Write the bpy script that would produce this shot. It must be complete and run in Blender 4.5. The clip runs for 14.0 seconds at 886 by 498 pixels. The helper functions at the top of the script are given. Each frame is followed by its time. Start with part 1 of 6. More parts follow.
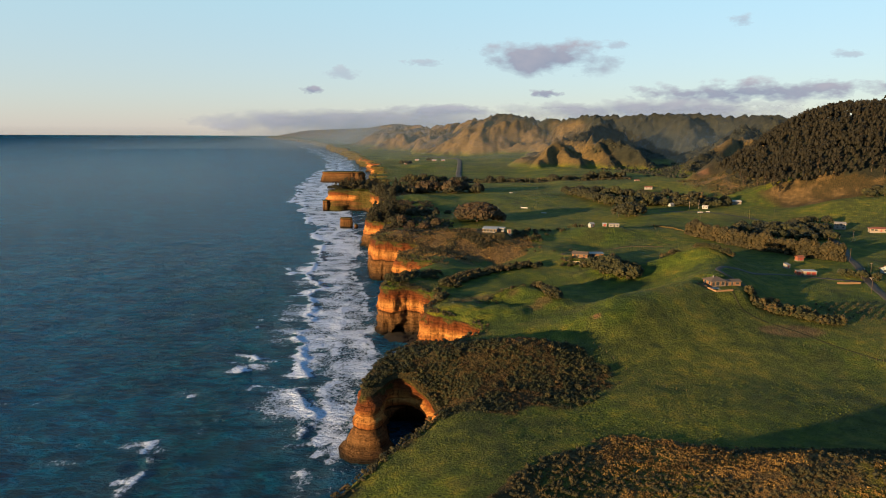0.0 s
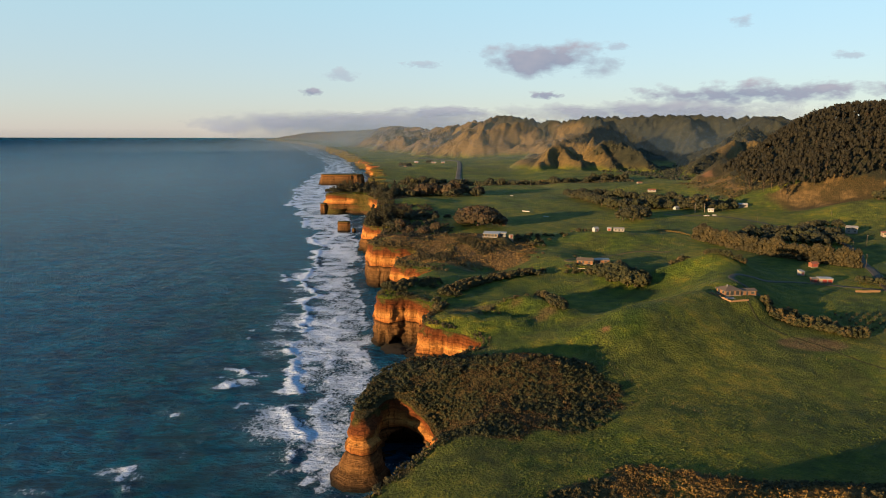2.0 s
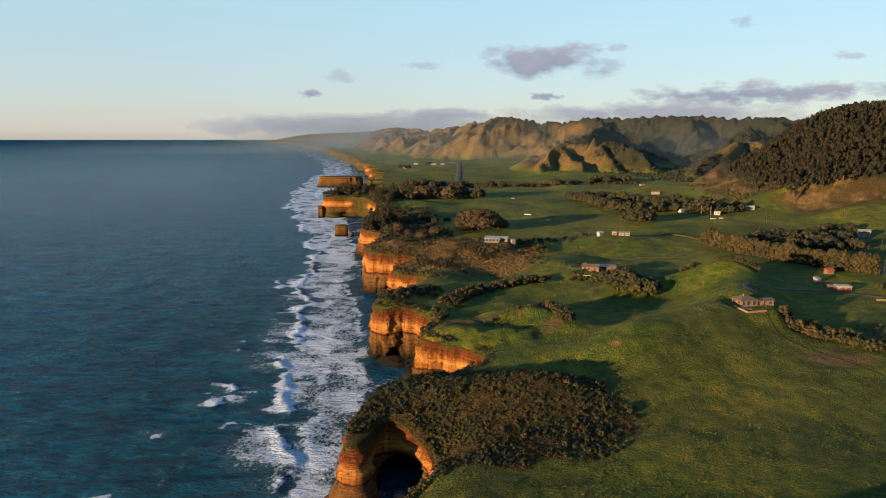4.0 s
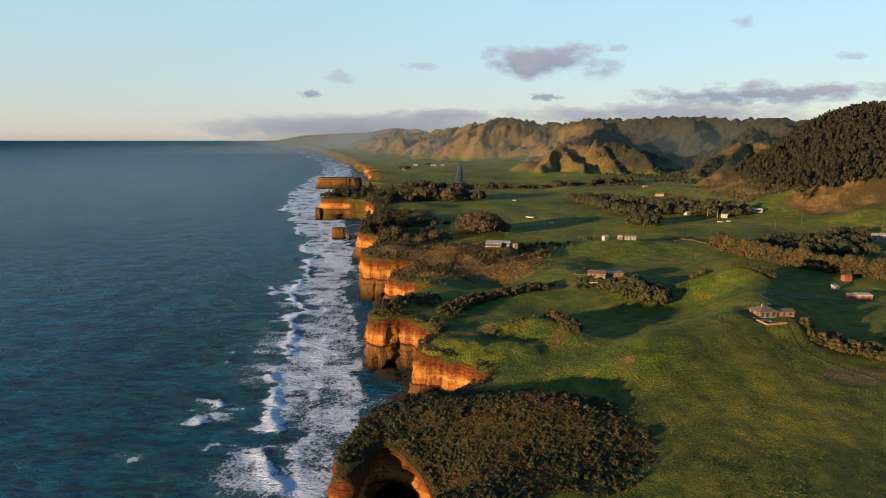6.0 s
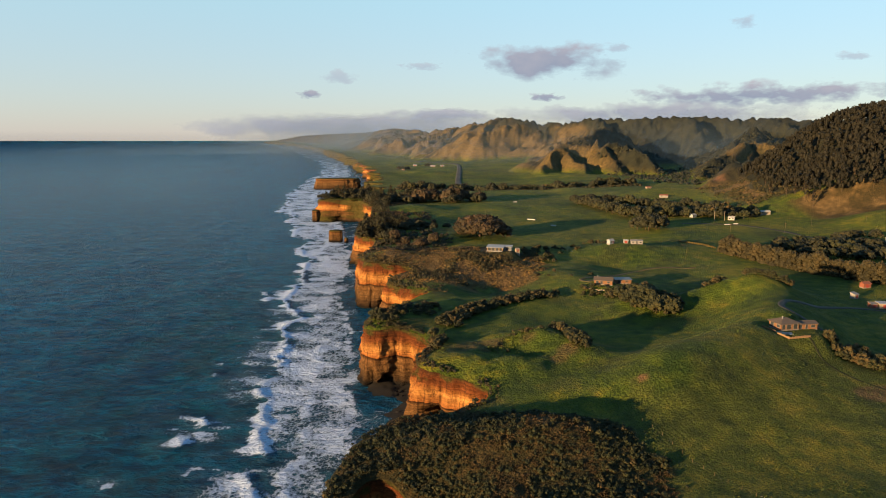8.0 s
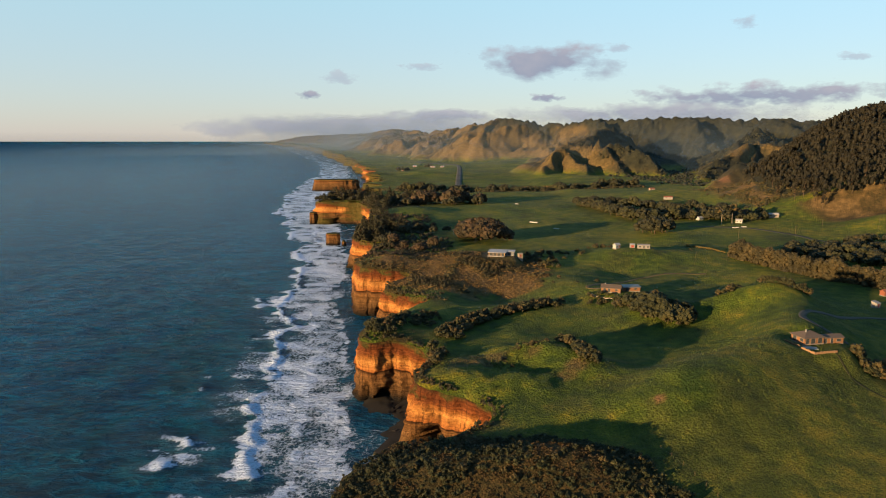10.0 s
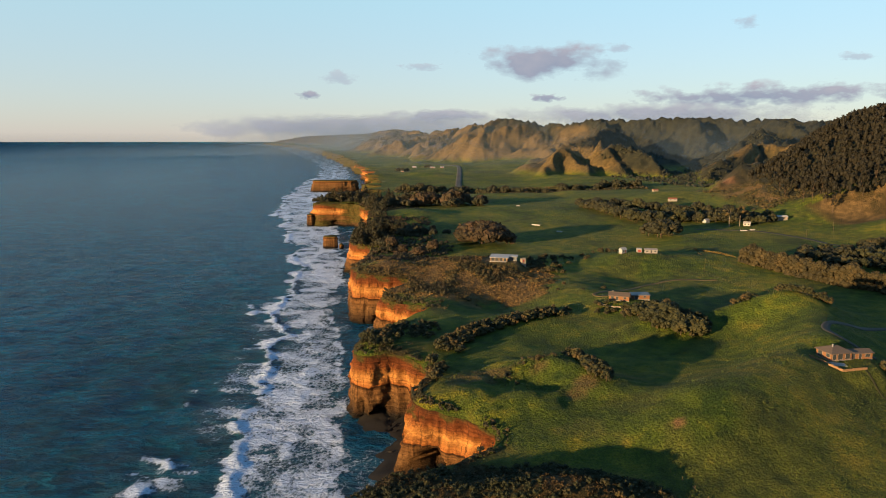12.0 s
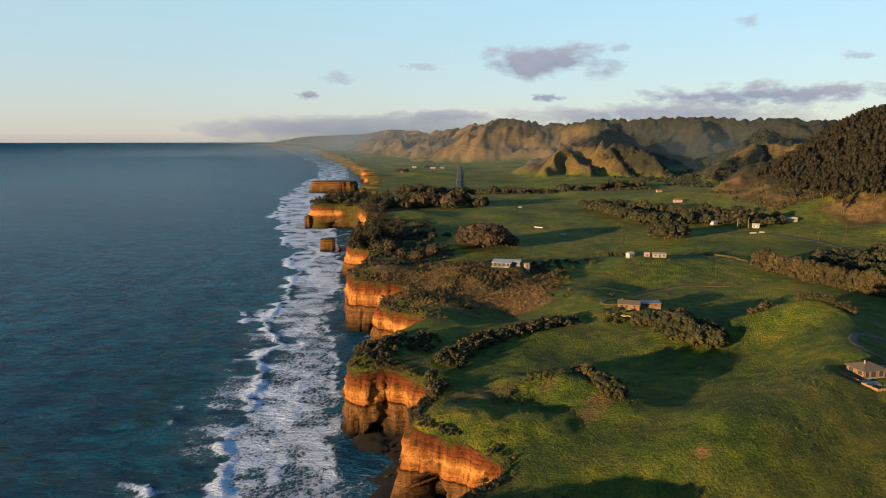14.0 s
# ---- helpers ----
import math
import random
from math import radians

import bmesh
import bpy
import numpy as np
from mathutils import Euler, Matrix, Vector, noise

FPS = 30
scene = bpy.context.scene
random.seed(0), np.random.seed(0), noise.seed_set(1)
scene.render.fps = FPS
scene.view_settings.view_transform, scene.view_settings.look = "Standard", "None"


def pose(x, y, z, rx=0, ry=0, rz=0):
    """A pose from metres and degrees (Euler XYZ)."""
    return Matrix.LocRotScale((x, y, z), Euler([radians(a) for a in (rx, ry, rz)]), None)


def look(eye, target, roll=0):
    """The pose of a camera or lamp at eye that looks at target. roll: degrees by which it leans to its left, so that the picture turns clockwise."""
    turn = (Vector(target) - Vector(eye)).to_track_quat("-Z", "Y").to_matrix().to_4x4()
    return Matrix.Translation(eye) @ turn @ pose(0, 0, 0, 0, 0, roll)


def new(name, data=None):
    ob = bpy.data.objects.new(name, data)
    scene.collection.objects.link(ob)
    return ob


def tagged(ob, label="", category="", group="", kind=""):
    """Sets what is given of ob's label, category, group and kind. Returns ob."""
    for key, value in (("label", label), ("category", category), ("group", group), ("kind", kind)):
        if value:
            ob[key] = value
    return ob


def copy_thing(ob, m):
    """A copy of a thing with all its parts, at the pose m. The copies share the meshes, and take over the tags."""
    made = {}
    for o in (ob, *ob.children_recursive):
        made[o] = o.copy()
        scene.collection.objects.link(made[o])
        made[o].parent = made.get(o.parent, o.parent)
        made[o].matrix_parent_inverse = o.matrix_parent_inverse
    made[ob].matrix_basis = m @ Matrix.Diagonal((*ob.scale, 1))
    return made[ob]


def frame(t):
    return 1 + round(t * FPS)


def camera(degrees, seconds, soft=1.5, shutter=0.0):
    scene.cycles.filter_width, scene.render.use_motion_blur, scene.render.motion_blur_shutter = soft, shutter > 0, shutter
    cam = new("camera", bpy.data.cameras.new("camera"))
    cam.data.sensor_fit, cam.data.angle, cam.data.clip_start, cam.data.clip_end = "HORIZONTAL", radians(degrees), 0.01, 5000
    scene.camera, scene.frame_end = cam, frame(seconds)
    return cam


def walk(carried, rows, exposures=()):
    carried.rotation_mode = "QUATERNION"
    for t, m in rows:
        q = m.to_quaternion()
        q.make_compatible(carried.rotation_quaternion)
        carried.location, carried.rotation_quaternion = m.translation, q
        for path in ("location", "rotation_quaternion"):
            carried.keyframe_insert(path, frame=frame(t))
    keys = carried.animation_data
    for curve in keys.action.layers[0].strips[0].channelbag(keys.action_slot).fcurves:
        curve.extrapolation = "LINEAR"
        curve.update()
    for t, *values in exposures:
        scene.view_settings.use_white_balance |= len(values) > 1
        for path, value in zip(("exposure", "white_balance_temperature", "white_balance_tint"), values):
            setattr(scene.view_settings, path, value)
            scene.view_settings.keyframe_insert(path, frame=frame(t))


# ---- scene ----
cam = camera(70.0, 14.0, 1.0)
PATH = [
    (0, (-0.692, -2.073, 119.978), (-0.693, -0.106, 119.616), 0.2),
    (0.5, (-0.618, 2.253, 119.965), (-0.619, 4.22, 119.605), 0.1),
    (1, (-0.542, 6.586, 119.96), (-0.543, 8.553, 119.601), 0.1),
    (1.5, (-0.472, 10.915, 119.938), (-0.473, 12.883, 119.581), 0.0),
    (2, (-0.381, 15.257, 119.902), (-0.382, 17.225, 119.546), 0.1),
    (2.5, (-0.301, 19.621, 119.867), (-0.302, 21.59, 119.513), 0.0),
    (3, (-0.227, 24.06, 119.851), (-0.228, 26.028, 119.498), 0.0),
    (5.5, (0.139, 46.577, 119.744), (0.138, 48.547, 119.395), 0.0),
    (6, (0.204, 51.144, 119.746), (0.203, 53.114, 119.397), 0.0),
    (6.5, (0.253, 55.727, 119.745), (0.252, 57.696, 119.397), 0.0),
    (7, (0.302, 60.293, 119.754), (0.301, 62.262, 119.406), -0.0),
    (7.5, (0.363, 64.787, 119.761), (0.363, 66.756, 119.413), 0.0),
    (8, (0.369, 69.259, 119.766), (0.369, 71.228, 119.418), -0.0),
    (10.5, (0.454, 91.003, 119.818), (0.454, 92.973, 119.472), -0.0),
    (11, (0.476, 95.279, 119.845), (0.476, 97.249, 119.499), -0.0),
    (11.5, (0.5, 99.531, 119.864), (0.5, 101.501, 119.518), -0.0),
    (12, (0.516, 103.819, 119.879), (0.516, 105.789, 119.534), -0.0),
    (12.5, (0.56, 108.161, 119.897), (0.559, 110.13, 119.552), -0.0),
    (13, (0.587, 112.556, 119.922), (0.586, 114.526, 119.577), -0.1),
    (13.5, (0.598, 116.966, 119.94), (0.598, 118.936, 119.595), -0.1),
    (14, (0.619, 121.386, 119.951), (0.618, 123.357, 119.606), -0.1),
]
walk(cam, [(t, look(eye, aim, roll)) for t, eye, aim, roll in PATH])

# ---- world, sun ----
SUN_EL, SUN_FROM = 6.0, Vector((-0.79, -0.61, 0)).normalized()
SEA = 1.0
world = bpy.data.worlds.new("evening_sky")
scene.world = world
world.use_nodes = True
wn = world.node_tree
sky = wn.nodes.new("ShaderNodeTexSky")
sky.sky_type = "NISHITA"
sky.sun_disc = False
sky.sun_elevation = radians(SUN_EL)
sky.sun_rotation = math.atan2(SUN_FROM.x, SUN_FROM.y)
sky.altitude, sky.air_density, sky.dust_density, sky.ozone_density = 100, 1.0, 0.4, 3.0
# thin evening haze over the clear sky
where = wn.nodes.new("ShaderNodeTexCoord").outputs["Generated"]
upward = wn.nodes.new("ShaderNodeSeparateXYZ")
wn.links.new(where, upward.inputs[0])
haze = wn.nodes.new("ShaderNodeValToRGB")
for spot, (place_, tone) in zip((haze.color_ramp.elements[0], haze.color_ramp.elements[1]), ((0.0, (2.75, 2.5, 2.45, 1)), (0.22, (2.25, 3.25, 3.3, 1)))):
    spot.position, spot.color = place_, tone
top_tone = haze.color_ramp.elements.new(0.7)
top_tone.color = (0.85, 2.0, 3.0, 1)
over = wn.nodes.new("ShaderNodeMath")
over.operation = "MAXIMUM"
over.inputs[1].default_value = 0.006
wn.links.new(upward.outputs["Z"], over.inputs[0])
level_sky = wn.nodes.new("ShaderNodeCombineXYZ")
for i in (0, 1):
    wn.links.new(upward.outputs[i], level_sky.inputs[i])
wn.links.new(over.outputs[0], level_sky.inputs[2])
wn.links.new(level_sky.outputs[0], sky.inputs[0])
wn.links.new(upward.outputs["Z"], haze.inputs[0])
veil = wn.nodes.new("ShaderNodeMix")
veil.data_type, veil.blend_type = "RGBA", "MIX"
veil.inputs[0].default_value = 0.62
wn.links.new(sky.outputs[0], veil.inputs[6])
wn.links.new(haze.outputs[0], veil.inputs[7])
wn.links.new(veil.outputs[2], wn.nodes["Background"].inputs[0])
wn.nodes["Background"].inputs[1].default_value = 0.0505
sun = new("sun", bpy.data.lights.new("sun", "SUN"))
sun.data.energy, sun.data.angle, sun.data.color = 4.4, radians(1.1), (1.0, 0.60, 0.25)
el = radians(SUN_EL)
sun.matrix_world = look((SUN_FROM.x * math.cos(el) * 800, SUN_FROM.y * math.cos(el) * 800, math.sin(el) * 800), (0, 0, 0))
scene.view_settings.exposure = 2.45
scene.view_settings.use_white_balance = True
scene.view_settings.white_balance_temperature, scene.view_settings.white_balance_tint = 6250, 10

# ---- materials ----
def material(name):
    m = bpy.data.materials.new(name)
    m.use_nodes = True
    nt = m.node_tree
    return m, nt, nt.nodes["Principled BSDF"]


def node(nt, kind, **inputs):
    n = nt.nodes.new(kind)
    for key, value in inputs.items():
        socket = n.inputs[key.replace("_", " ")]
        if hasattr(value, "is_output"):
            nt.links.new(value, socket)
        else:
            socket.default_value = value
    return n


def place(nt):
    return nt.nodes.new("ShaderNodeNewGeometry").outputs["Position"]


def grain(nt, scale, detail=4.0, rough=0.55, vector=None, stretch=None):
    v = vector or place(nt)
    if stretch:
        mp = node(nt, "ShaderNodeMapping", Vector=v, Scale=stretch)
        v = mp.outputs[0]
    return node(nt, "ShaderNodeTexNoise", Vector=v, Scale=scale, Detail=detail, Roughness=rough).outputs["Fac"]


def ramp(nt, fac, *stops):
    n = node(nt, "ShaderNodeValToRGB", Fac=fac)
    cr = n.color_ramp
    while len(cr.elements) < len(stops):
        cr.elements.new(0.5)
    for e, (p, c) in zip(cr.elements, stops):
        e.position, e.color = p, (*c, 1)
    return n.outputs[0]


def blend(nt, fac, a, b, mode="MIX"):
    n = nt.nodes.new("ShaderNodeMix")
    n.data_type, n.blend_type = "RGBA", mode
    for i, v in ((0, fac), (6, a), (7, b)):
        if hasattr(v, "is_output"):
            nt.links.new(v, n.inputs[i])
        else:
            n.inputs[i].default_value = (*v, 1) if isinstance(v, tuple) else v
    return n.outputs[2]


def calc(nt, op, a, b=0.0, c=0.0, clamp=False):
    n = nt.nodes.new("ShaderNodeMath")
    n.operation, n.use_clamp = op, clamp
    for i, v in enumerate((a, b, c)):
        if hasattr(v, "is_output"):
            nt.links.new(v, n.inputs[i])
        else:
            n.inputs[i].default_value = v
    return n.outputs[0]


def attr(nt, name):
    n = nt.nodes.new("ShaderNodeAttribute")
    n.attribute_name = name
    return n.outputs["Fac"]


def bump(nt, bsdf, height, strength, distance):
    b = node(nt, "ShaderNodeBump", Height=height, Strength=strength, Distance=distance)
    nt.links.new(b.outputs[0], bsdf.inputs["Normal"])


def plain(name, colour, rough=0.7, metal=0.0, scale=1.5, spread=0.18, relief=0.02):
    m, nt, b = material(name)
    g = grain(nt, scale)
    lo = tuple(c * (1 - spread) for c in colour)
    hi = tuple(min(1, c * (1 + spread)) for c in colour)
    nt.links.new(ramp(nt, g, (0.3, lo), (0.7, hi)), b.inputs["Base Color"])
    b.inputs["Roughness"].default_value, b.inputs["Metallic"].default_value = rough, metal
    b.inputs["Specular IOR Level"].default_value = 0.25
    if relief:
        bump(nt, b, grain(nt, scale * 6), 0.4, relief)
    return m


def ground_material():
    m, nt, b = material("pasture")
    wide, mid, fine = grain(nt, 0.02, 5), grain(nt, 0.16, 5), grain(nt, 1.5, 8, 0.75)
    grass = ramp(nt, calc(nt, "ADD", calc(nt, "MULTIPLY", wide, 0.55), calc(nt, "MULTIPLY", mid, 0.45)),
                 (0.36, (0.010, 0.025, 0.002)), (0.5, (0.036, 0.057, 0.004)), (0.64, (0.092, 0.092, 0.006)))
    grass = blend(nt, 0.75, grass, ramp(nt, fine, (0.36, (0.22, 0.27, 0.22)), (0.62, (1.7, 1.55, 1.4))), "MULTIPLY")
    dry = ramp(nt, calc(nt, "ADD", calc(nt, "MULTIPLY", mid, 0.6), calc(nt, "MULTIPLY", fine, 0.4)),
               (0.33, (0.024, 0.018, 0.006)), (0.5, (0.066, 0.045, 0.018)), (0.68, (0.128, 0.083, 0.035)))
    scrub = ramp(nt, grain(nt, 0.5, 6, 0.7), (0.36, (0.009, 0.010, 0.003)), (0.52, (0.022, 0.018, 0.006)), (0.68, (0.044, 0.029, 0.010)))
    forest_and_shade = ramp(nt, grain(nt, 0.06, 8, 0.7), (0.36, (0.006, 0.008, 0.006)), (0.52, (0.013, 0.015, 0.009)), (0.7, (0.028, 0.026, 0.013)))
    soil = ramp(nt, fine, (0.3, (0.06, 0.032, 0.016)), (0.7, (0.15, 0.08, 0.04)))
    c = blend(nt, attr(nt, "dry"), grass, dry)
    c = blend(nt, attr(nt, "scrub"), c, scrub)
    c = blend(nt, attr(nt, "forest_and_shade"), c, forest_and_shade)
    c = blend(nt, attr(nt, "bare"), c, soil)
    nt.links.new(c, b.inputs["Base Color"])
    b.inputs["Roughness"].default_value = 0.9
    b.inputs["Specular IOR Level"].default_value = 0.15
    tuft = node(nt, "ShaderNodeTexVoronoi", Vector=place(nt), Scale=1.0).outputs["Distance"]
    h = calc(nt, "ADD", calc(nt, "ADD", calc(nt, "MULTIPLY", fine, 0.7), calc(nt, "MULTIPLY", tuft, -0.35)), calc(nt, "MULTIPLY", grain(nt, 0.28, 5, 0.6), 0.9))
    bump(nt, b, h, 1.0, 1.9)
    return m


def cliff_material():
    m, nt, b = material("sandstone")
    p = place(nt)
    strata = grain(nt, 1.0, 5, 0.6, p, (0.02, 0.02, 0.55))
    beds = grain(nt, 1.0, 4, 0.7, p, (0.04, 0.04, 2.2))
    streak = grain(nt, 1.0, 5, 0.6, p, (0.30, 0.30, 0.035))
    crack_shade = grain(nt, 1.0, 3, 0.6, p, (0.75, 0.75, 0.05))
    blot = grain(nt, 0.11, 5, 0.6, p)
    fine = grain(nt, 0.8, 8, 0.7)
    # beds from the turf down: red earth, bright orange sandstone, a dark seam, olive-brown rock, foot darkened with
    # shade
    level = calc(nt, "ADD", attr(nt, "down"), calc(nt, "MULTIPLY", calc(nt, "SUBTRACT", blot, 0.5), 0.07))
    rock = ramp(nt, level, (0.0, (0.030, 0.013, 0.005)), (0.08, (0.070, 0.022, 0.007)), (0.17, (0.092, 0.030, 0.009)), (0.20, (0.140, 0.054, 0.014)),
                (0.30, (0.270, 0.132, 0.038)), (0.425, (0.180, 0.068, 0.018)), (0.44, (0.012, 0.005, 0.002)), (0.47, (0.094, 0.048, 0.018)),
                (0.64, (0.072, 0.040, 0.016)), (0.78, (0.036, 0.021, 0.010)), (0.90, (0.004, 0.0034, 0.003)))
    rock = blend(nt, 0.6, rock, ramp(nt, strata, (0.32, (0.55, 0.50, 0.46)), (0.5, (1.0, 1.0, 1.0)), (0.66, (1.4, 1.42, 1.5))), "MULTIPLY")
    rock = blend(nt, 0.6, rock, ramp(nt, beds, (0.38, (0.42, 0.38, 0.36)), (0.50, (1.0, 1.0, 1.0)), (0.66, (1.25, 1.25, 1.25))), "MULTIPLY")
    # streaks: stains, with shadowed cracks painted into their dark end
    rock = blend(nt, 0.45, rock, ramp(nt, streak, (0.36, (0.25, 0.23, 0.22)), (0.46, (0.9, 0.9, 0.9)), (0.58, (1.0, 1.0, 1.0)), (0.70, (1.4, 1.45, 1.6))), "MULTIPLY")
    # narrow vertical bands: shade inside thin cracks painted onto the rock
    rock = blend(nt, 0.6, rock, ramp(nt, crack_shade, (0.36, (0.10, 0.09, 0.08)), (0.43, (1.0, 1.0, 1.0)), (0.7, (1.15, 1.15, 1.15))), "MULTIPLY")
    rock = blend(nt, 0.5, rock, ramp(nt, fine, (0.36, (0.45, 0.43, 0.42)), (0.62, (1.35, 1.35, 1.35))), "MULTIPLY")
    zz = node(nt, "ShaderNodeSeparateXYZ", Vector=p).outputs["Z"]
    # wet rock by the waterline, its colour also holding the shade down there
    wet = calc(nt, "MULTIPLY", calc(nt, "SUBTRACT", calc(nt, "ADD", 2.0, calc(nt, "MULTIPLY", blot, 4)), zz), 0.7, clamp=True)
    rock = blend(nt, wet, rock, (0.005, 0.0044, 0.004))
    rock = blend(nt, attr(nt, "turf"), rock, ramp(nt, grain(nt, 0.9, 6), (0.3, (0.012, 0.014, 0.004)), (0.55, (0.032, 0.030, 0.008)), (0.7, (0.07, 0.040, 0.014))))
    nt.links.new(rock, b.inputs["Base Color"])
    b.inputs["Roughness"].default_value = 0.85
    b.inputs["Specular IOR Level"].default_value = 0.08
    h = calc(nt, "ADD", calc(nt, "MULTIPLY", beds, 1.2), calc(nt, "ADD", calc(nt, "MULTIPLY", streak, 1.2), fine))
    bump(nt, b, h, 0.9, 1.6)
    return m


def sea_material():
    m, nt, b = material("sea_water")
    p = place(nt)
    wide = grain(nt, 0.006, 4, 0.55, p, (1.2, 0.6, 1))
    c = ramp(nt, wide, (0.32, (0.0001, 0.029, 0.072)), (0.68, (0.0002, 0.042, 0.096)))
    # green silt stirred up towards the shore
    silt = calc(nt, "MULTIPLY", attr(nt, "silt"), ramp(nt, grain(nt, 0.03, 4, 0.6, p, (1.4, 0.5, 1)), (0.35, (0.2, 0.2, 0.2)), (0.65, (1, 1, 1))))
    c = blend(nt, calc(nt, "MULTIPLY", silt, 0.8), c, (0.0002, 0.026, 0.041))
    # broad ripples: lit and dark wave faces painted as tone
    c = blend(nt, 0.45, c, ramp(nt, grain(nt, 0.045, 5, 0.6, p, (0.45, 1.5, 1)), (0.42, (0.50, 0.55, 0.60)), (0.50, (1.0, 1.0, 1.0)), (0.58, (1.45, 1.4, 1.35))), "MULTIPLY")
    # wavelets at two sizes: light on crests and shade in troughs painted into the colour
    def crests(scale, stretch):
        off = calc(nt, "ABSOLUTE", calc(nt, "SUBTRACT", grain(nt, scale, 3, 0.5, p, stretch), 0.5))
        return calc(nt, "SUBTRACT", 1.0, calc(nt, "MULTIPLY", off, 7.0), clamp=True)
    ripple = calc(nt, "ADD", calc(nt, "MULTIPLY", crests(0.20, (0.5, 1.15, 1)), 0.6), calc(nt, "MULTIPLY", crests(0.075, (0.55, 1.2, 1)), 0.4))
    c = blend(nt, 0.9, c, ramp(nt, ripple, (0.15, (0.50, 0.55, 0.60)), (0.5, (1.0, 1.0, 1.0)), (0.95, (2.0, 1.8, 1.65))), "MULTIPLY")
    f = attr(nt, "foam")
    warp = node(nt, "ShaderNodeTexNoise", Vector=p, Scale=0.25, Detail=3.0).outputs["Color"]
    bent = node(nt, "ShaderNodeVectorMath", Vector=node(nt, "ShaderNodeMapping", Vector=p, Scale=(0.85, 0.7, 1)).outputs[0])
    nt.links.new(warp, bent.inputs[1])
    lace = node(nt, "ShaderNodeTexVoronoi", Vector=bent.outputs[0], Scale=0.62)
    lace.feature = "DISTANCE_TO_EDGE"
    cells = calc(nt, "SUBTRACT", 0.75, calc(nt, "MULTIPLY", lace.outputs["Distance"], 2.6))
    n1 = grain(nt, 0.6, 8, 0.75, p, (1.1, 0.9, 1))
    n2 = grain(nt, 0.10, 5, 0.65, p, (0.7, 1.2, 1))
    v = calc(nt, "ADD", calc(nt, "ADD", calc(nt, "MULTIPLY", n1, 1.7), calc(nt, "MULTIPLY", n2, 0.75)), calc(nt, "MULTIPLY", cells, 0.22))
    mask = calc(nt, "MULTIPLY", calc(nt, "SUBTRACT", v, calc(nt, "SUBTRACT", 2.02, calc(nt, "MULTIPLY", f, 1.0))), 4.2, clamp=True)
    milky = blend(nt, calc(nt, "MULTIPLY", f, 0.5, clamp=True), c, (0.045, 0.085, 0.125))
    # white froth: the blue of the sky's light is put into its colour
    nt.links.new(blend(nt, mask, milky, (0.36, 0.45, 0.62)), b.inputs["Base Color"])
    nt.links.new(calc(nt, "ADD", 0.2, calc(nt, "MULTIPLY", mask, 0.6)), b.inputs["Roughness"])
    b.inputs["IOR"].default_value = 1.33
    b.inputs["Specular IOR Level"].default_value = 0.06
    b.inputs["Specular Tint"].default_value = (0.45, 0.75, 1.0, 1)
    chop = calc(nt, "ADD", calc(nt, "ADD", calc(nt, "MULTIPLY", grain(nt, 0.045, 4, 0.55, p, (0.9, 0.9, 1)), 3.0), calc(nt, "MULTIPLY", ripple, 0.55)),
                calc(nt, "ADD", calc(nt, "MULTIPLY", grain(nt, 0.6, 6, 0.65, p, (0.7, 1.1, 1)), 1.2), calc(nt, "MULTIPLY", mask, 0.25)))
    bump(nt, b, chop, 1.0, 2.4)
    return m


GROUND, CLIFF, SEAM = ground_material(), cliff_material(), sea_material()

# ---- land: shapes ----
def smooth(a, b, v):
    t = np.clip((v - a) / (b - a), 0, 1)
    return t * t * (3 - 2 * t)


def hill(x, y, cx, cy, dz, rx, ry, turn=0.0):
    c, s = math.cos(radians(turn)), math.sin(radians(turn))
    u, v = (x - cx) * c + (y - cy) * s, -(x - cx) * s + (y - cy) * c
    return dz * np.exp(-(u / rx) ** 2 - (v / ry) ** 2)


def line_gap(x, y, pts):
    """Distance to a polyline, and the share of its length at the nearest place."""
    best, share = np.full(np.shape(x), 1e9), np.zeros(np.shape(x))
    n = len(pts) - 1
    for i in range(n):
        (ax, ay), (bx, by) = pts[i], pts[i + 1]
        dx, dy = bx - ax, by - ay
        t = np.clip(((x - ax) * dx + (y - ay) * dy) / (dx * dx + dy * dy), 0, 1)
        d = np.hypot(x - ax - t * dx, y - ay - t * dy)
        near = d < best
        best, share = np.where(near, d, best), np.where(near, (i + t) / n, share)
    return best, share


RNG = np.random.RandomState(7)
TABLE = RNG.rand(256, 256)


def lattice(x, y):
    """Smooth value noise, 0 to 1, one cell a unit."""
    xi, yi = np.floor(x).astype(int), np.floor(y).astype(int)
    fx, fy = x - xi, y - yi
    fx, fy = fx * fx * fx * (fx * (fx * 6 - 15) + 10), fy * fy * fy * (fy * (fy * 6 - 15) + 10)
    a, b = TABLE[xi % 256, yi % 256], TABLE[(xi + 1) % 256, yi % 256]
    c, d = TABLE[xi % 256, (yi + 1) % 256], TABLE[(xi + 1) % 256, (yi + 1) % 256]
    return (a * (1 - fx) + b * fx) * (1 - fy) + (c * (1 - fx) + d * fx) * fy


def rough(x, y, octaves=4, gain=0.5):
    total, amp, norm = 0, 1.0, 0
    for k in range(octaves):
        total, norm = total + amp * lattice(x * 2 ** k + 17.3 * k, y * 2 ** k + 9.1 * k), norm + amp
        amp *= gain
    return total / norm


def ridged(x, y, octaves=5, gain=0.55):
    total, amp, norm = 0, 1.0, 0
    for k in range(octaves):
        v = 1 - np.abs(2 * lattice(x * 2 ** k + 31.7 * k, y * 2 ** k + 3.3 * k) - 1)
        total, norm = total + amp * v * v, norm + amp
        amp *= gain
    return total / norm


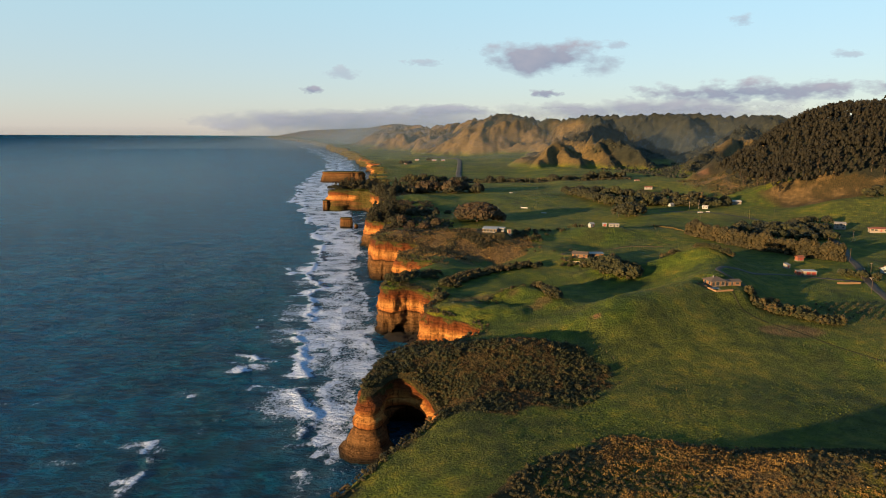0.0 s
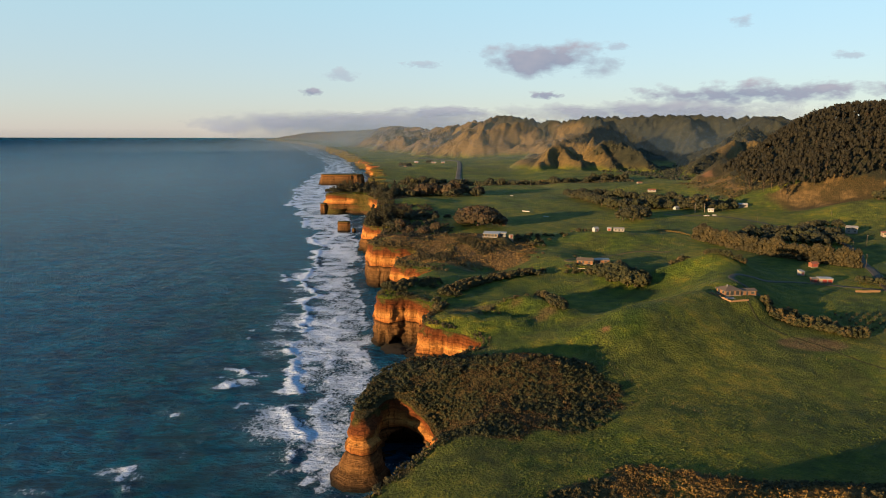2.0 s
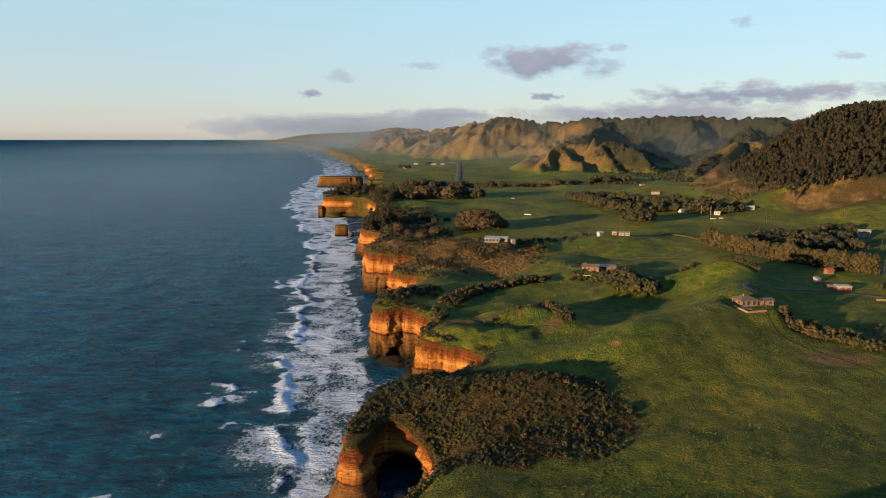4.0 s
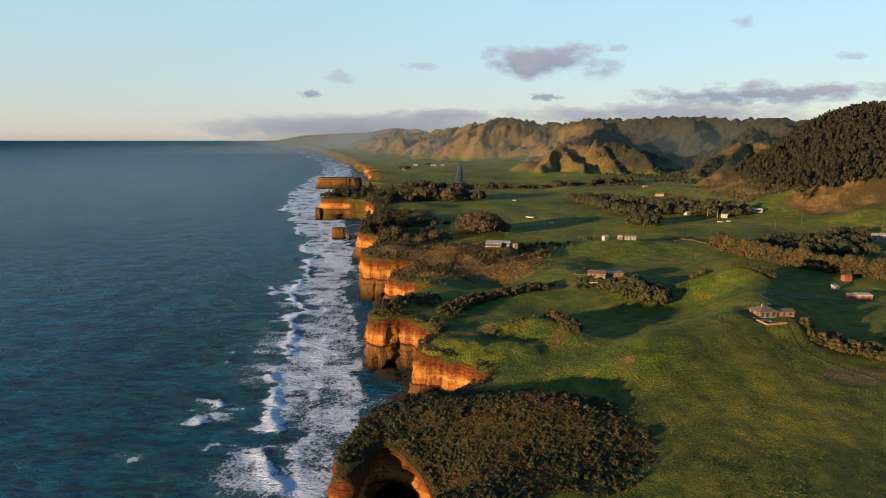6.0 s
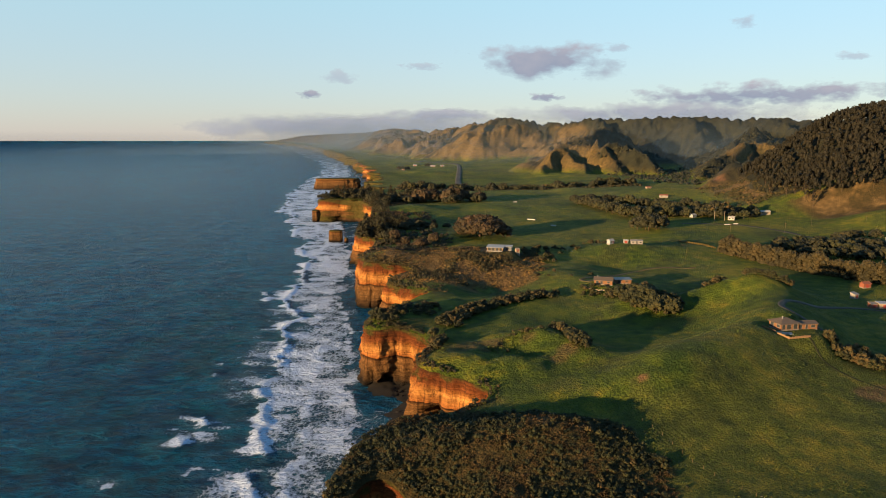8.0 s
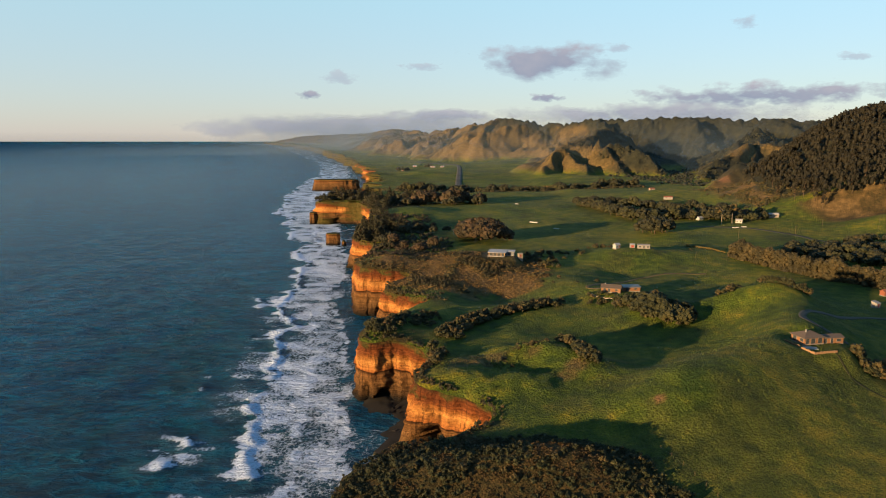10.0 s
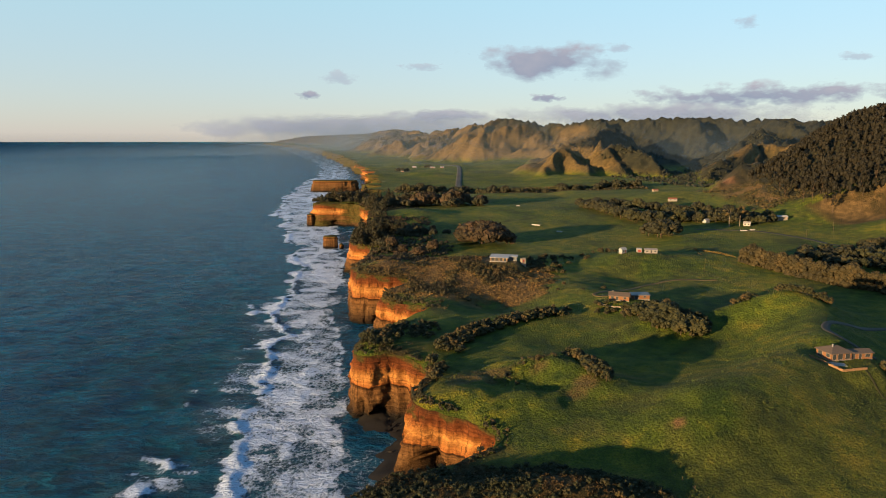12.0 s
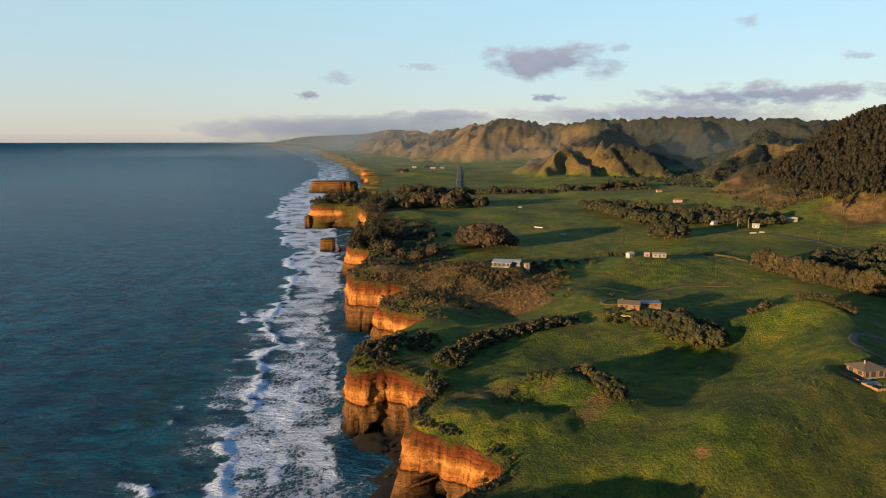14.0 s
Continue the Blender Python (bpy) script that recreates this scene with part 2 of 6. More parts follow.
# the cliff's edge, from behind the start towards the far end of the bay
COAST_NEAR = [(-74, -900), (-70, -300), (-66, 20), (-60, 110), (-51, 140), (-39, 158), (-30, 170), (-21, 183), (-13, 194), (-6, 203), (-2, 212),
              (-3, 221), (-8, 229), (-15, 233), (-21, 232), (-24, 227), (-27, 222), (-30, 221), (-32, 225), (-31, 234), (-28, 246), (-22, 256), (-12, 264), (0, 271), (10, 279), (17, 287), (13, 296), (5, 303), (-4, 308), (-9, 312),
              (-11, 319), (-8, 330), (-6, 340), (-8, 350), (-14, 358), (-22, 362), (-31, 360), (-37, 362), (-38, 374), (-34, 395)]
COAST_FAR = [(-26, 416), (-16, 430), (-9, 440), (-13, 449), (-21, 456), (-30, 463), (-36, 471), (-34, 480), (-26, 488), (-22, 496), (-29, 499),
             (-38, 500), (-47, 502), (-54, 507), (-59, 520),
             (-64, 538), (-60, 570), (-58, 610), (-64, 636), (-77, 650), (-83, 668), (-82, 700), (-78, 760), (-92, 860), (-104, 930),
             (-112, 955), (-140, 964), (-170, 972), (-177, 990), (-168, 1015), (-140, 1060), (-112, 1130), (-104, 1180), (-128, 1300), (-150, 1500),
             (-176, 1720), (-212, 1935), (-322, 2463), (-602, 3648), (-1020, 5356), (-2040, 8709), (-3600, 13000), (-6200, 20500)]


def coastline():
    """The edge with a point every metre or two near by, wider apart far off, and a natural unevenness."""
    pts = [Vector((x, y)) for x, y in COAST_NEAR + COAST_FAR]
    out = []
    for i in range(1, len(pts) - 2):
        p0, p1, p2, p3 = pts[i - 1:i + 3]
        n = max(2, int((p2 - p1).length / max(1.0, (p1.y - 250) * 0.005)))
        n = min(n, 60)
        for k in range(n):
            t = k / n
            out.append(0.5 * (2 * p1 + (p2 - p0) * t + (2 * p0 - 5 * p1 + 4 * p2 - p3) * t * t + (3 * p1 - p0 - 3 * p2 + p3) * t ** 3))
    a = np.array([(v.x, v.y) for v in out])
    tangent = np.gradient(a, axis=0)
    tangent /= np.linalg.norm(tangent, axis=1)[:, None]
    side = np.stack([-tangent[:, 1], tangent[:, 0]], 1)
    run = np.concatenate([[0], np.cumsum(np.linalg.norm(np.diff(a, axis=0), axis=1))])
    run -= run[np.argmin(np.abs(a[:, 1] - 20))]
    far = np.clip((a[:, 1] - 600) / 800, 0, 1)
    uneven = (rough(run / 7.0, run * 0 + 5.5, 3) - 0.5) * 3.0 + (rough(run / 60.0, run * 0 + 1.5, 3) - 0.5) * 70 * far + (ridged(run / 150.0, run * 0 + 8.5, 3) - 0.5) * 60 * far
    return a + side * uneven[:, None], run


COAST, RUN = coastline()


def coast_gap(x, y):
    """Signed distance to the coast (inland positive) for flat arrays, and the nearest point on it."""
    d, px, py, sign = (np.full(x.shape, 1e9) for _ in range(4))
    near = np.full(x.shape, False)
    cx = np.interp(y, COAST[:, 1][np.argsort(COAST[:, 1])], COAST[:, 0][np.argsort(COAST[:, 1])])
    span = 60 + np.abs(y) * 0.05
    near = np.abs(x - cx) < span
    xs, ys = x[near], y[near]
    best, bx, by, bs = np.full(xs.shape, 1e18), xs * 0, ys * 0, xs * 0
    order = np.argsort(ys)
    xs, ys = xs[order], ys[order]
    for i in range(len(COAST) - 1):
        (ax, ay), (ex, ey) = COAST[i], COAST[i + 1]
        reach = 70 + abs(ay) * 0.06
        lo, hi = np.searchsorted(ys, min(ay, ey) - reach), np.searchsorted(ys, max(ay, ey) + reach)
        if hi <= lo:
            continue
        sx, sy = xs[lo:hi], ys[lo:hi]
        dx, dy = ex - ax, ey - ay
        t = np.clip(((sx - ax) * dx + (sy - ay) * dy) / (dx * dx + dy * dy + 1e-9), 0, 1)
        qx, qy = ax + t * dx, ay + t * dy
        dd = (sx - qx) ** 2 + (sy - qy) ** 2
        side = dx * (sy - ay) - dy * (sx - ax)
        better = dd < best[lo:hi] - 1e-9
        for arr, val in ((best, dd), (bx, qx), (by, qy), (bs, side)):
            arr[lo:hi] = np.where(better, val, arr[lo:hi])
    # inside by crossing number along +x
    cross = np.zeros(xs.shape, int)
    for i in range(len(COAST) - 1):
        (ax, ay), (ex, ey) = COAST[i], COAST[i + 1]
        lo, hi = np.searchsorted(ys, min(ay, ey)), np.searchsorted(ys, max(ay, ey))
        if hi > lo:
            xi = ax + (ys[lo:hi] - ay) * (ex - ax) / (ey - ay)
            cross[lo:hi] += xi < xs[lo:hi]
    d = np.where(x > cx, span, -span).astype(float)
    px, py = x.copy(), y.copy()
    idx = np.flatnonzero(near)[order]
    d[idx] = np.where(cross % 2 == 1, 1, -1) * np.sqrt(best)
    px[idx], py[idx] = bx, by
    return d, px, py


FOOT = [(560, 900), (430, 1180), (300, 1330), (225, 1440), (120, 1900), (30, 2600), (-150, 3843), (-560, 6044), (-1300, 9000), (-2600, 13000), (-5200, 20500)]
# how high the crests of the ranges stand, from the far end of the bay to the hamlet
CREST_WAY = [-0.45, -0.274, -0.221, -0.168, -0.132, -0.097, -0.061, -0.025, 0.01, 0.046, 0.099, 0.152, 0.228, 0.285, 0.356, 0.409, 0.454, 0.525, 0.684, 2.0]
CREST_UP = [0.45, 0.45, 0.45, 0.7, 0.91, 1.08, 0.93, 0.92, 1.0, 1.09, 0.96, 0.85, 0.97, 0.9, 0.97, 0.87, 0.9, 0.83, 0.88, 0.88]
RIDGE = [(78, 284), (100, 300), (138, 326), (160, 360), (174, 402)]


def foot_gap(x, y):
    fy, fx = [p[1] for p in FOOT], [p[0] for p in FOOT]
    return x - np.interp(y, fy, fx)


# levelled ground under the houses: x, y, radius, level
PADS = [(146, 323, 11, 41.0), (98, 437, 10, 33.6), (43, 524, 10, 38.2), (148, 553, 9, 38.6), (228, 386, 8, 33.0)]
# crests of the ranges: x, y, z
CREST = [(-5200, 19500, 240), (-4000, 16500, 330), (-3050, 13600, 300), (-2300, 11500, 260), (-1500, 9600, 215), (-900, 7600, 170), (-560, 6300, 170), (-330, 5100, 190), (-60, 4050, 160), (120, 3250, 165), (300, 2900, 200), (520, 2700, 185), (760, 2500, 200), (1000, 2350, 200), (1350, 2200, 195), (1900, 2000, 195)]
SPURS = [[(520, 2120, 150), (420, 1860, 122), (327, 1750, 112), (268, 1640, 72), (222, 1520, 34)], [(327, 1750, 112), (385, 1690, 96), (445, 1650, 94), (474, 1560, 62), (482, 1480, 34)],
         [(300, 1700, 86), (318, 1600, 66), (330, 1500, 34)], [(385, 1690, 96), (400, 1590, 66), (404, 1500, 34)],
         [(930, 1950, 150), (730, 1570, 120), (640, 1480, 92), (560, 1390, 62), (500, 1310, 40)], [(600, 1240, 84), (480, 1130, 60), (428, 1084, 42)], [(730, 1570, 120), (780, 1420, 90), (790, 1300, 50)]]


def range_lines():
    """The crest, the set spurs, and a spur down to the flat from the crest every couple of hundred metres, each with side ribs."""
    rng = random.Random(11)
    lines = [CREST] + SPURS
    for (ax, ay, az), (bx, by, bz) in zip(CREST, CREST[1:]):
        n = max(1, int(math.hypot(bx - ax, by - ay) / 175))
        for k in range(n):
            t = (k + rng.uniform(0.2, 0.8)) / n
            x, y, z = ax + (bx - ax) * t, ay + (by - ay) * t, az + (bz - az) * t
            if x < 420:
                dx, dy, long = -0.74, -0.67, rng.uniform(420, 560)
            else:
                dx, dy, long = -0.25, -0.97, rng.uniform(380, 640)
            a = rng.uniform(-0.25, 0.25)
            dx, dy = dx * math.cos(a) - dy * math.sin(a), dx * math.sin(a) + dy * math.cos(a)
            fall = [(0, 1), (0.28, rng.uniform(0.80, 0.92)), (0.6, rng.uniform(0.50, 0.62)), (0.85, 0.26), (1, 0.12)]
            line = [(x + dx * long * u + rng.uniform(-14, 14), y + dy * long * u + rng.uniform(-14, 14), 28 + (z - 28) * w) for u, w in fall]
            lines.append(line)
            for q in (1, 2, 2):
                px, py, pz = line[q]
                s = rng.choice((-1, 1)) * rng.uniform(0.6, 1.0)
                ex, ey = dx * math.cos(s) - dy * math.sin(s), dx * math.sin(s) + dy * math.cos(s)
                lines.append([(px, py, pz), (px + ex * 70, py + ey * 70, pz * 0.72 + 8), (px + ex * 150, py + ey * 150, 30)])
    return lines


RANGE = range_lines()


def rib(x, y):
    """Spurs and gullies running down the flanks of the ranges, 0 in a gully to 1 on a spur."""
    return ridged((0.80 * x - 0.60 * y) / 52 + rough(x / 150, y / 150, 2) * 1.5, (0.60 * x + 0.80 * y) / 330, 3)


def ranges(x, y):
    """How high the ranges stand at (x, y): steep tents under every crest line."""
    shape = np.shape(x)
    x, y = np.ravel(x), np.ravel(y)
    out = np.zeros(x.shape)
    pick = np.flatnonzero(y > 980)
    if len(pick):
        order = pick[np.argsort(y[pick])]
        sx, sy = x[order], y[order]
        wx = sx + (rough(sx / 60, sy / 60, 3) - 0.5) * 26
        wy = sy + (rough(sx / 60 + 40, sy / 60 + 7, 3) - 0.5) * 26
        steep = 0.52 + 0.3 * rough(sx / 90, sy / 90, 2)
        best = np.zeros(len(sx))
        for line in RANGE:
            for (ax, ay, az), (bx, by, bz) in zip(line, line[1:]):
                lo, hi = np.searchsorted(sy, min(ay, by) - 330), np.searchsorted(sy, max(ay, by) + 330)
                if hi <= lo:
                    continue
                px, py = wx[lo:hi], wy[lo:hi]
                dx, dy = bx - ax, by - ay
                t = np.clip(((px - ax) * dx + (py - ay) * dy) / (dx * dx + dy * dy), 0, 1)
                d = np.hypot(px - ax - t * dx, py - ay - t * dy)
                h = az + (bz - az) * t - 30 - steep[lo:hi] * d * (1 - 0.25 * smooth(60, 240, d))
                np.maximum(best[lo:hi], h, out=best[lo:hi])
        out[order] = best + (ridged(sx / 46, sy / 46, 3) - 0.4) * 5 * smooth(6, 40, best) + (rib(sx, sy) - 0.45) * 40 * smooth(4, 50, best) * smooth(190, 110, best) + (ridged((0.80 * sx - 0.60 * sy) / 23 + rough(sx / 70, sy / 70, 2) * 1.2, (0.60 * sx + 0.80 * sy) / 160, 2) - 0.45) * 11 * smooth(4, 40, best)
    return out.reshape(shape)


def height(x, y):
    x, y = np.asarray(x, float), np.asarray(y, float)
    z = 24 + 5.5 * smooth(225, 290, y) + 3 * smooth(600, 800, y)
    west = smooth(12, -34, x)
    z = z - 7.5 * west * smooth(216, 196, y) + 2.5 * west * smooth(222, 240, y) * smooth(285, 262, y)
    z = z - 7 * np.exp(-((x + 2) / 10) ** 2 - ((y - 222) / 11) ** 2)
    z += hill(x, y, -26, 374, 3.2, 15, 14) + hill(x, y, -44, 516, 6.0, 24, 22)
    z = z - 4 * smooth(-4, -40, x) * smooth(385, 410, y) * smooth(480, 450, y)
    z += hill(x, y, 100, 148, 11.5, 42, 20, 8) + hill(x, y, 160, 120, 9, 60, 40)
    z += hill(x, y, 31, 249, 10, 31, 12.5, 3) + hill(x, y, -2, 246, 3.2, 14, 12)
    z += hill(x, y, 82, 220, 1.2, 40, 24)
    d, s = line_gap(x, y, RIDGE)
    z += (14.5 - 0.8 * s) * np.exp(-(d / 22) ** 2) * smooth(-0.2, 0.12, s)
    z += hill(x, y, 150, 402, 9, 24, 12, -4) + hill(x, y, 150, 556, 9.5, 44, 30)
    z += hill(x, y, 46, 336, 6.4, 20, 10, -32) + hill(x, y, 53, 344, 2.5, 10, 8) + hill(x, y, 60, 318, 3, 14, 9) + hill(x, y, 4, 318, 2.6, 15, 13) + hill(x, y, 30, 312, 2.2, 22, 9, -8)
    z += (ridged(x / 17, y / 17, 3) - 0.4) * 3.0 * smooth(1.0, 0.6, np.hypot((x - 30) / 44, (y - 320) / 30))
    z += hill(x, y, 72, 372, -2.5, 30, 26) + hill(x, y, 109, 400, 6.2, 24, 17, 6) + hill(x, y, 100, 438, 4, 26, 16)
    z += hill(x, y, 32, 455, -6, 20, 26, -25) + hill(x, y, 16, 530, 9.5, 46, 30, 12) + hill(x, y, 82, 470, 3, 20, 22)
    z += hill(x, y, 124, 515, -3.5, 18, 20) + hill(x, y, -40, 545, 2.5, 22, 30)
    z += hill(x, y, -36, 812, 9, 42, 34) + hill(x, y, 120, 860, 4, 90, 80) + hill(x, y, -10, 660, 2.5, 60, 40)
    z += 3.4 * smooth(165, 215, x) * smooth(290, 370, y)
    z += hill(x, y, 320, 985, 11, 70, 50)
    z -= 10 * np.exp(-((y - 1180 - 0.12 * x) / 38) ** 2) * smooth(-60, 20, x) * smooth(330, 240, x)
    z += (rough(x / 130 + y / 400, y / 210, 3) - 0.5) * 15 * smooth(1230, 1400, y) * smooth(4200, 3000, y)
    z += (rough(x / 42, y / 42, 3) - 0.5) * 2.0 + (ridged(x / 24, y / 24, 2) - 0.45) * 0.4 * smooth(800, 500, y) + (rough(x / 9, y / 9, 3) - 0.5) * 0.55
    # wooded hill beyond the hamlet
    z += 110 * np.exp(-(np.hypot((x - 585) / 165, (y - 880) / 150)) ** 3.0) + hill(x, y, 450, 762, 20, 75, 34, -6) + hill(x, y, 560, 640, 30, 120, 70) + hill(x, y, 420, 665, 9, 50, 34)
    z += hill(x, y, 520, 1150, 14, 60, 50)
    # ranges
    up = ranges(x, y)
    way = x / np.maximum(y + 2, 1)
    z += np.maximum(up, -4) * np.interp(way, CREST_WAY, CREST_UP)
    z += smooth(330, 900, x) * smooth(900, 500, y) * 30
    for cx, cy, r, level in PADS:
        m = smooth(r * 1.6, r * 0.75, np.hypot(x - cx, y - cy))
        z = z * (1 - m) + level * m
    return z


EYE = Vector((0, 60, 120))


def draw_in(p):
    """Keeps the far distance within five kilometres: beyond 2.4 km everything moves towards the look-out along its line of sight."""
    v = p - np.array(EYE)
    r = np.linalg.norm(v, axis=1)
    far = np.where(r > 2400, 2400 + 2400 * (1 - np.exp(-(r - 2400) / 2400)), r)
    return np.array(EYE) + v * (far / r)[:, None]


def steps(*spans):
    """Grid lines: (start, stop, step, growth) spans one after another."""
    out = []
    for start, stop, step, growth in spans:
        v = start
        while v < stop:
            out.append(v)
            v, step = v + step, step * growth
    return np.array(out)


def sheet(name, verts, faces, mat, attrs=(), smooth_faces=True):
    me = bpy.data.meshes.new(name)
    verts, faces = np.asarray(verts, np.float32), np.asarray(faces, np.int32)
    k = faces.shape[1]
    me.vertices.add(len(verts))
    me.vertices.foreach_set("co", verts.ravel())
    me.loops.add(faces.size)
    me.loops.foreach_set("vertex_index", faces.ravel())
    me.polygons.add(len(faces))
    me.polygons.foreach_set("loop_start", np.arange(0, faces.size, k, dtype=np.int32))
    me.polygons.foreach_set("loop_total", np.full(len(faces), k, np.int32))
    me.polygons.foreach_set("use_smooth", np.full(len(faces), smooth_faces))
    me.update(calc_edges=True)
    for key, values in attrs:
        a = me.attributes.new(key, "FLOAT", "POINT")
        a.data.foreach_set("value", np.asarray(values, np.float32))
    me.materials.append(mat)
    return new(name, me)


def grid_faces(rows, cols):
    i = np.arange(rows * cols).reshape(rows, cols)
    return np.stack([i[:-1, :-1], i[:-1, 1:], i[1:, 1:], i[1:, :-1]], -1).reshape(-1, 4)


def compact(verts, faces, attrs):
    used = np.unique(faces)
    back = np.full(len(verts), -1)
    back[used] = np.arange(len(used))
    return verts[used], back[faces], [(k, v[used]) for k, v in attrs]


# zones of cover
def near_scrub(x, y):
    inside = y < np.interp(x, [-10, 2, 24, 54, 88, 128, 200], [120, 138, 168, 186, 176, 162, 150]) + (rough(x / 6, y / 6) - 0.5) * 6
    return np.where(inside, 1.0, 0.0)


def mound_scrub(x, y):
    e = np.hypot((x - 14) / 51, (y - 239) / np.where(y < 239, 35, 31)) + (rough(x / 8, y / 8) - 0.5) * 0.35
    return smooth(1.06, 0.92, e) * smooth(-0.5, 0.5, x + 34)


def shed_scrub(x, y):
    e = np.hypot((x - 14) / 68, (y - 506) / 54) + (rough(x / 14, y / 14) - 0.5) * 0.6
    return smooth(1.0, 0.8, e)


def land():
    rows = steps((-300, 120, 14, 1.0), (120, 420, 1.7, 1.0), (420, 20600, 1.9, 1.0078))
    cols = steps((-0.40, -0.09, 0.0040, 1.0), (-0.09, 0.26, 0.0019, 1.0), (0.26, 0.62, 0.0028, 1.0), (0.62, 1.15, 0.012, 1.0))
    Y, A = np.meshgrid(rows, cols, indexing="ij")
    X = A * (Y + 600)
    X, Y = X.ravel(), Y.ravel()
    d, px, py = coast_gap(X, Y)
    cell = np.maximum(1.9, (Y + 600) * 0.0021)
    snap = np.abs(d) < cell * 0.6
    X, Y = np.where(snap, px, X), np.where(snap, py, Y)
    Z = height(X, Y)
    inland = np.where(snap, 0, d)
    Z -= 1.6 * np.exp(-np.maximum(inland, 0) / 3.0) * smooth(2000, 600, Y)
    f = foot_gap(X, Y)
    canopy = rough(X / 11, Y / 11, 3)
    n1, n2 = rough(X / 60, Y / 60, 4), rough(X / 16, Y / 16, 4)
    big = rough(X / 420, Y / 420, 4)
    rise = ranges(X, Y)
    hills = smooth(2, 14, rise)
    edge = np.interp(X / (Y + 2), [0.0, 0.1, 0.2, 0.27, 0.31], [330, 300, 330, 200, -60])
    forest_and_shade = hills * smooth(-0.30, 0.30, (f - edge) / 300 + 1.5 * (big - 0.5) + 1.2 * (n1 - 0.5) + 0.3 * smooth(110, 170, rise))
    forest_and_shade = forest_and_shade * (1 - smooth(1.0, 0.75, np.hypot((X - 665) / 110, (Y - 1500) / 90)))
    pine = 1.0 * (np.hypot((X - 610) / 235, (Y - 880) / 160) < 0.95 + 0.2 * n1)
    forest_and_shade = np.maximum(forest_and_shade, pine * smooth(0, 10, Y - 735 + 0.2 * (X - 400)) * smooth(383, 392, X) * (X > 0.47 * (Y - 60) + 30 * (n2 - 0.5)))
    # gullies between spurs: their shade is painted with the dark woodland colour
    forest_and_shade = np.maximum(forest_and_shade, hills * smooth(0.34, 0.24, rib(X, Y) + 0.25 * (n1 - 0.5)) * 0.85)
    forest_and_shade = np.maximum(forest_and_shade, hills * smooth(2600, 4800, Y) * smooth(0.40, 0.56, n1) * 0.75)
    Z = Z + hills * forest_and_shade * ((canopy - 0.4) * 13 + (rough(X / 34, Y / 34, 2) - 0.5) * 9)
    dry = np.maximum(hills * 0.92, smooth(1150, 1300, Y) * smooth(0.50, 0.66, n1) * 0.25)
    dry = np.maximum(dry, np.maximum(smooth(0.50, 0.64, n1) * 0.16, smooth(0.56, 0.70, n2) * 0.18))
    dry = np.maximum(dry, smooth(1.0, 0.7, np.hypot((X - 38) / 44, (Y - 328) / 22)) * smooth(0.46, 0.6, n2) * 0.8)
    dry = np.maximum(dry, shed_scrub(X, Y) * smooth(0.28, 0.46, n2))
    foot_line = 735 - 0.2 * (X - 400)
    dry = np.maximum(dry, smooth(690, 704, Y) * smooth(374, 392, X + 8 * (n2 - 0.5)) * smooth(560, 500, X) * (Y < foot_line + 30))
    brown = smooth(345, 375, X - 0.06 * (Y - 900)) * smooth(790, 830, Y) * smooth(1130, 1080, Y)
    dry = np.maximum(dry, brown * smooth(0.35, 0.5, n2))
    dry = np.maximum(dry, smooth(1.05, 0.8, np.hypot((X - 163) / 17, (Y - 283) / 8)))
    near_hill = near_scrub(X, Y)
    dry = np.maximum(dry, near_hill * smooth(0.3, 0.5, n2))
    sc = np.maximum(near_hill * 0.4, mound_scrub(X, Y))
    sc = np.maximum(sc, smooth(690, 704, Y) * smooth(374, 392, X) * smooth(0.60, 0.46, n2) * (Y < foot_line + 30) * 0.85)
    sc = np.maximum(sc, brown * 0.8 * smooth(0.5, 0.4, n2))
    sc = np.maximum(sc, shed_scrub(X, Y) * smooth(0.44, 0.34, n2))
    sc = np.maximum(sc, smooth(9, 2, np.abs(inland)) * smooth(0.45, 0.6, n2) * smooth(2000, 700, Y))
    bare = smooth(1.0, 0.6, np.hypot((X - 446) / 20, (Y - 1104) / 20) + (n2 - 0.5)) + smooth(1.0, 0.6, np.hypot((X - 600) / 26, (Y - 2180) / 40) + (n2 - 0.5))
    bare = np.maximum(bare, smooth(1.0, 0.5, np.hypot((X - 70) / 3, (Y - 279) / 1.5)))
    F = grid_faces(len(rows), len(cols))
    ok = np.where(snap, 0.001, d) > 0
    F = F[ok[F].all(1)]
    V = np.stack([X, Y, Z], 1)
    V, F, attrs = compact(V, F, [("dry", dry), ("scrub", sc), ("forest_and_shade", forest_and_shade), ("bare", bare)])
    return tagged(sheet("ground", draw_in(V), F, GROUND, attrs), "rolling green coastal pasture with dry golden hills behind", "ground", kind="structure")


CAVES = [(-13, 232, 9, 12, 13), (-33, 361, 1.8, 11, 3.2), (-27, 362, 4.5, 6, 6), (-3, 307, 7.5, 13.5, 14), (-38, 372, 3, 7, 4), (-150, 967, 6, 10, 6), (-176, 980, 4, 12, 5), (-80, 655, 5, 7, 6), (-41, 501, 4, 9, 5), (-23, 494, 3, 8, 4)]


# where the foot of the cliff stands out beyond its edge: x, y, half length, metres
BUTTRESS = [(-29, 221.5, 6, 9), (-32, 234, 12, 3), (-10, 313, 4.5, 9.0), (-37, 366, 14, 3.0), (-35, 471, 9, 5.0), (-54, 506, 12, 4.0), (-82, 665, 30, 6.0)]


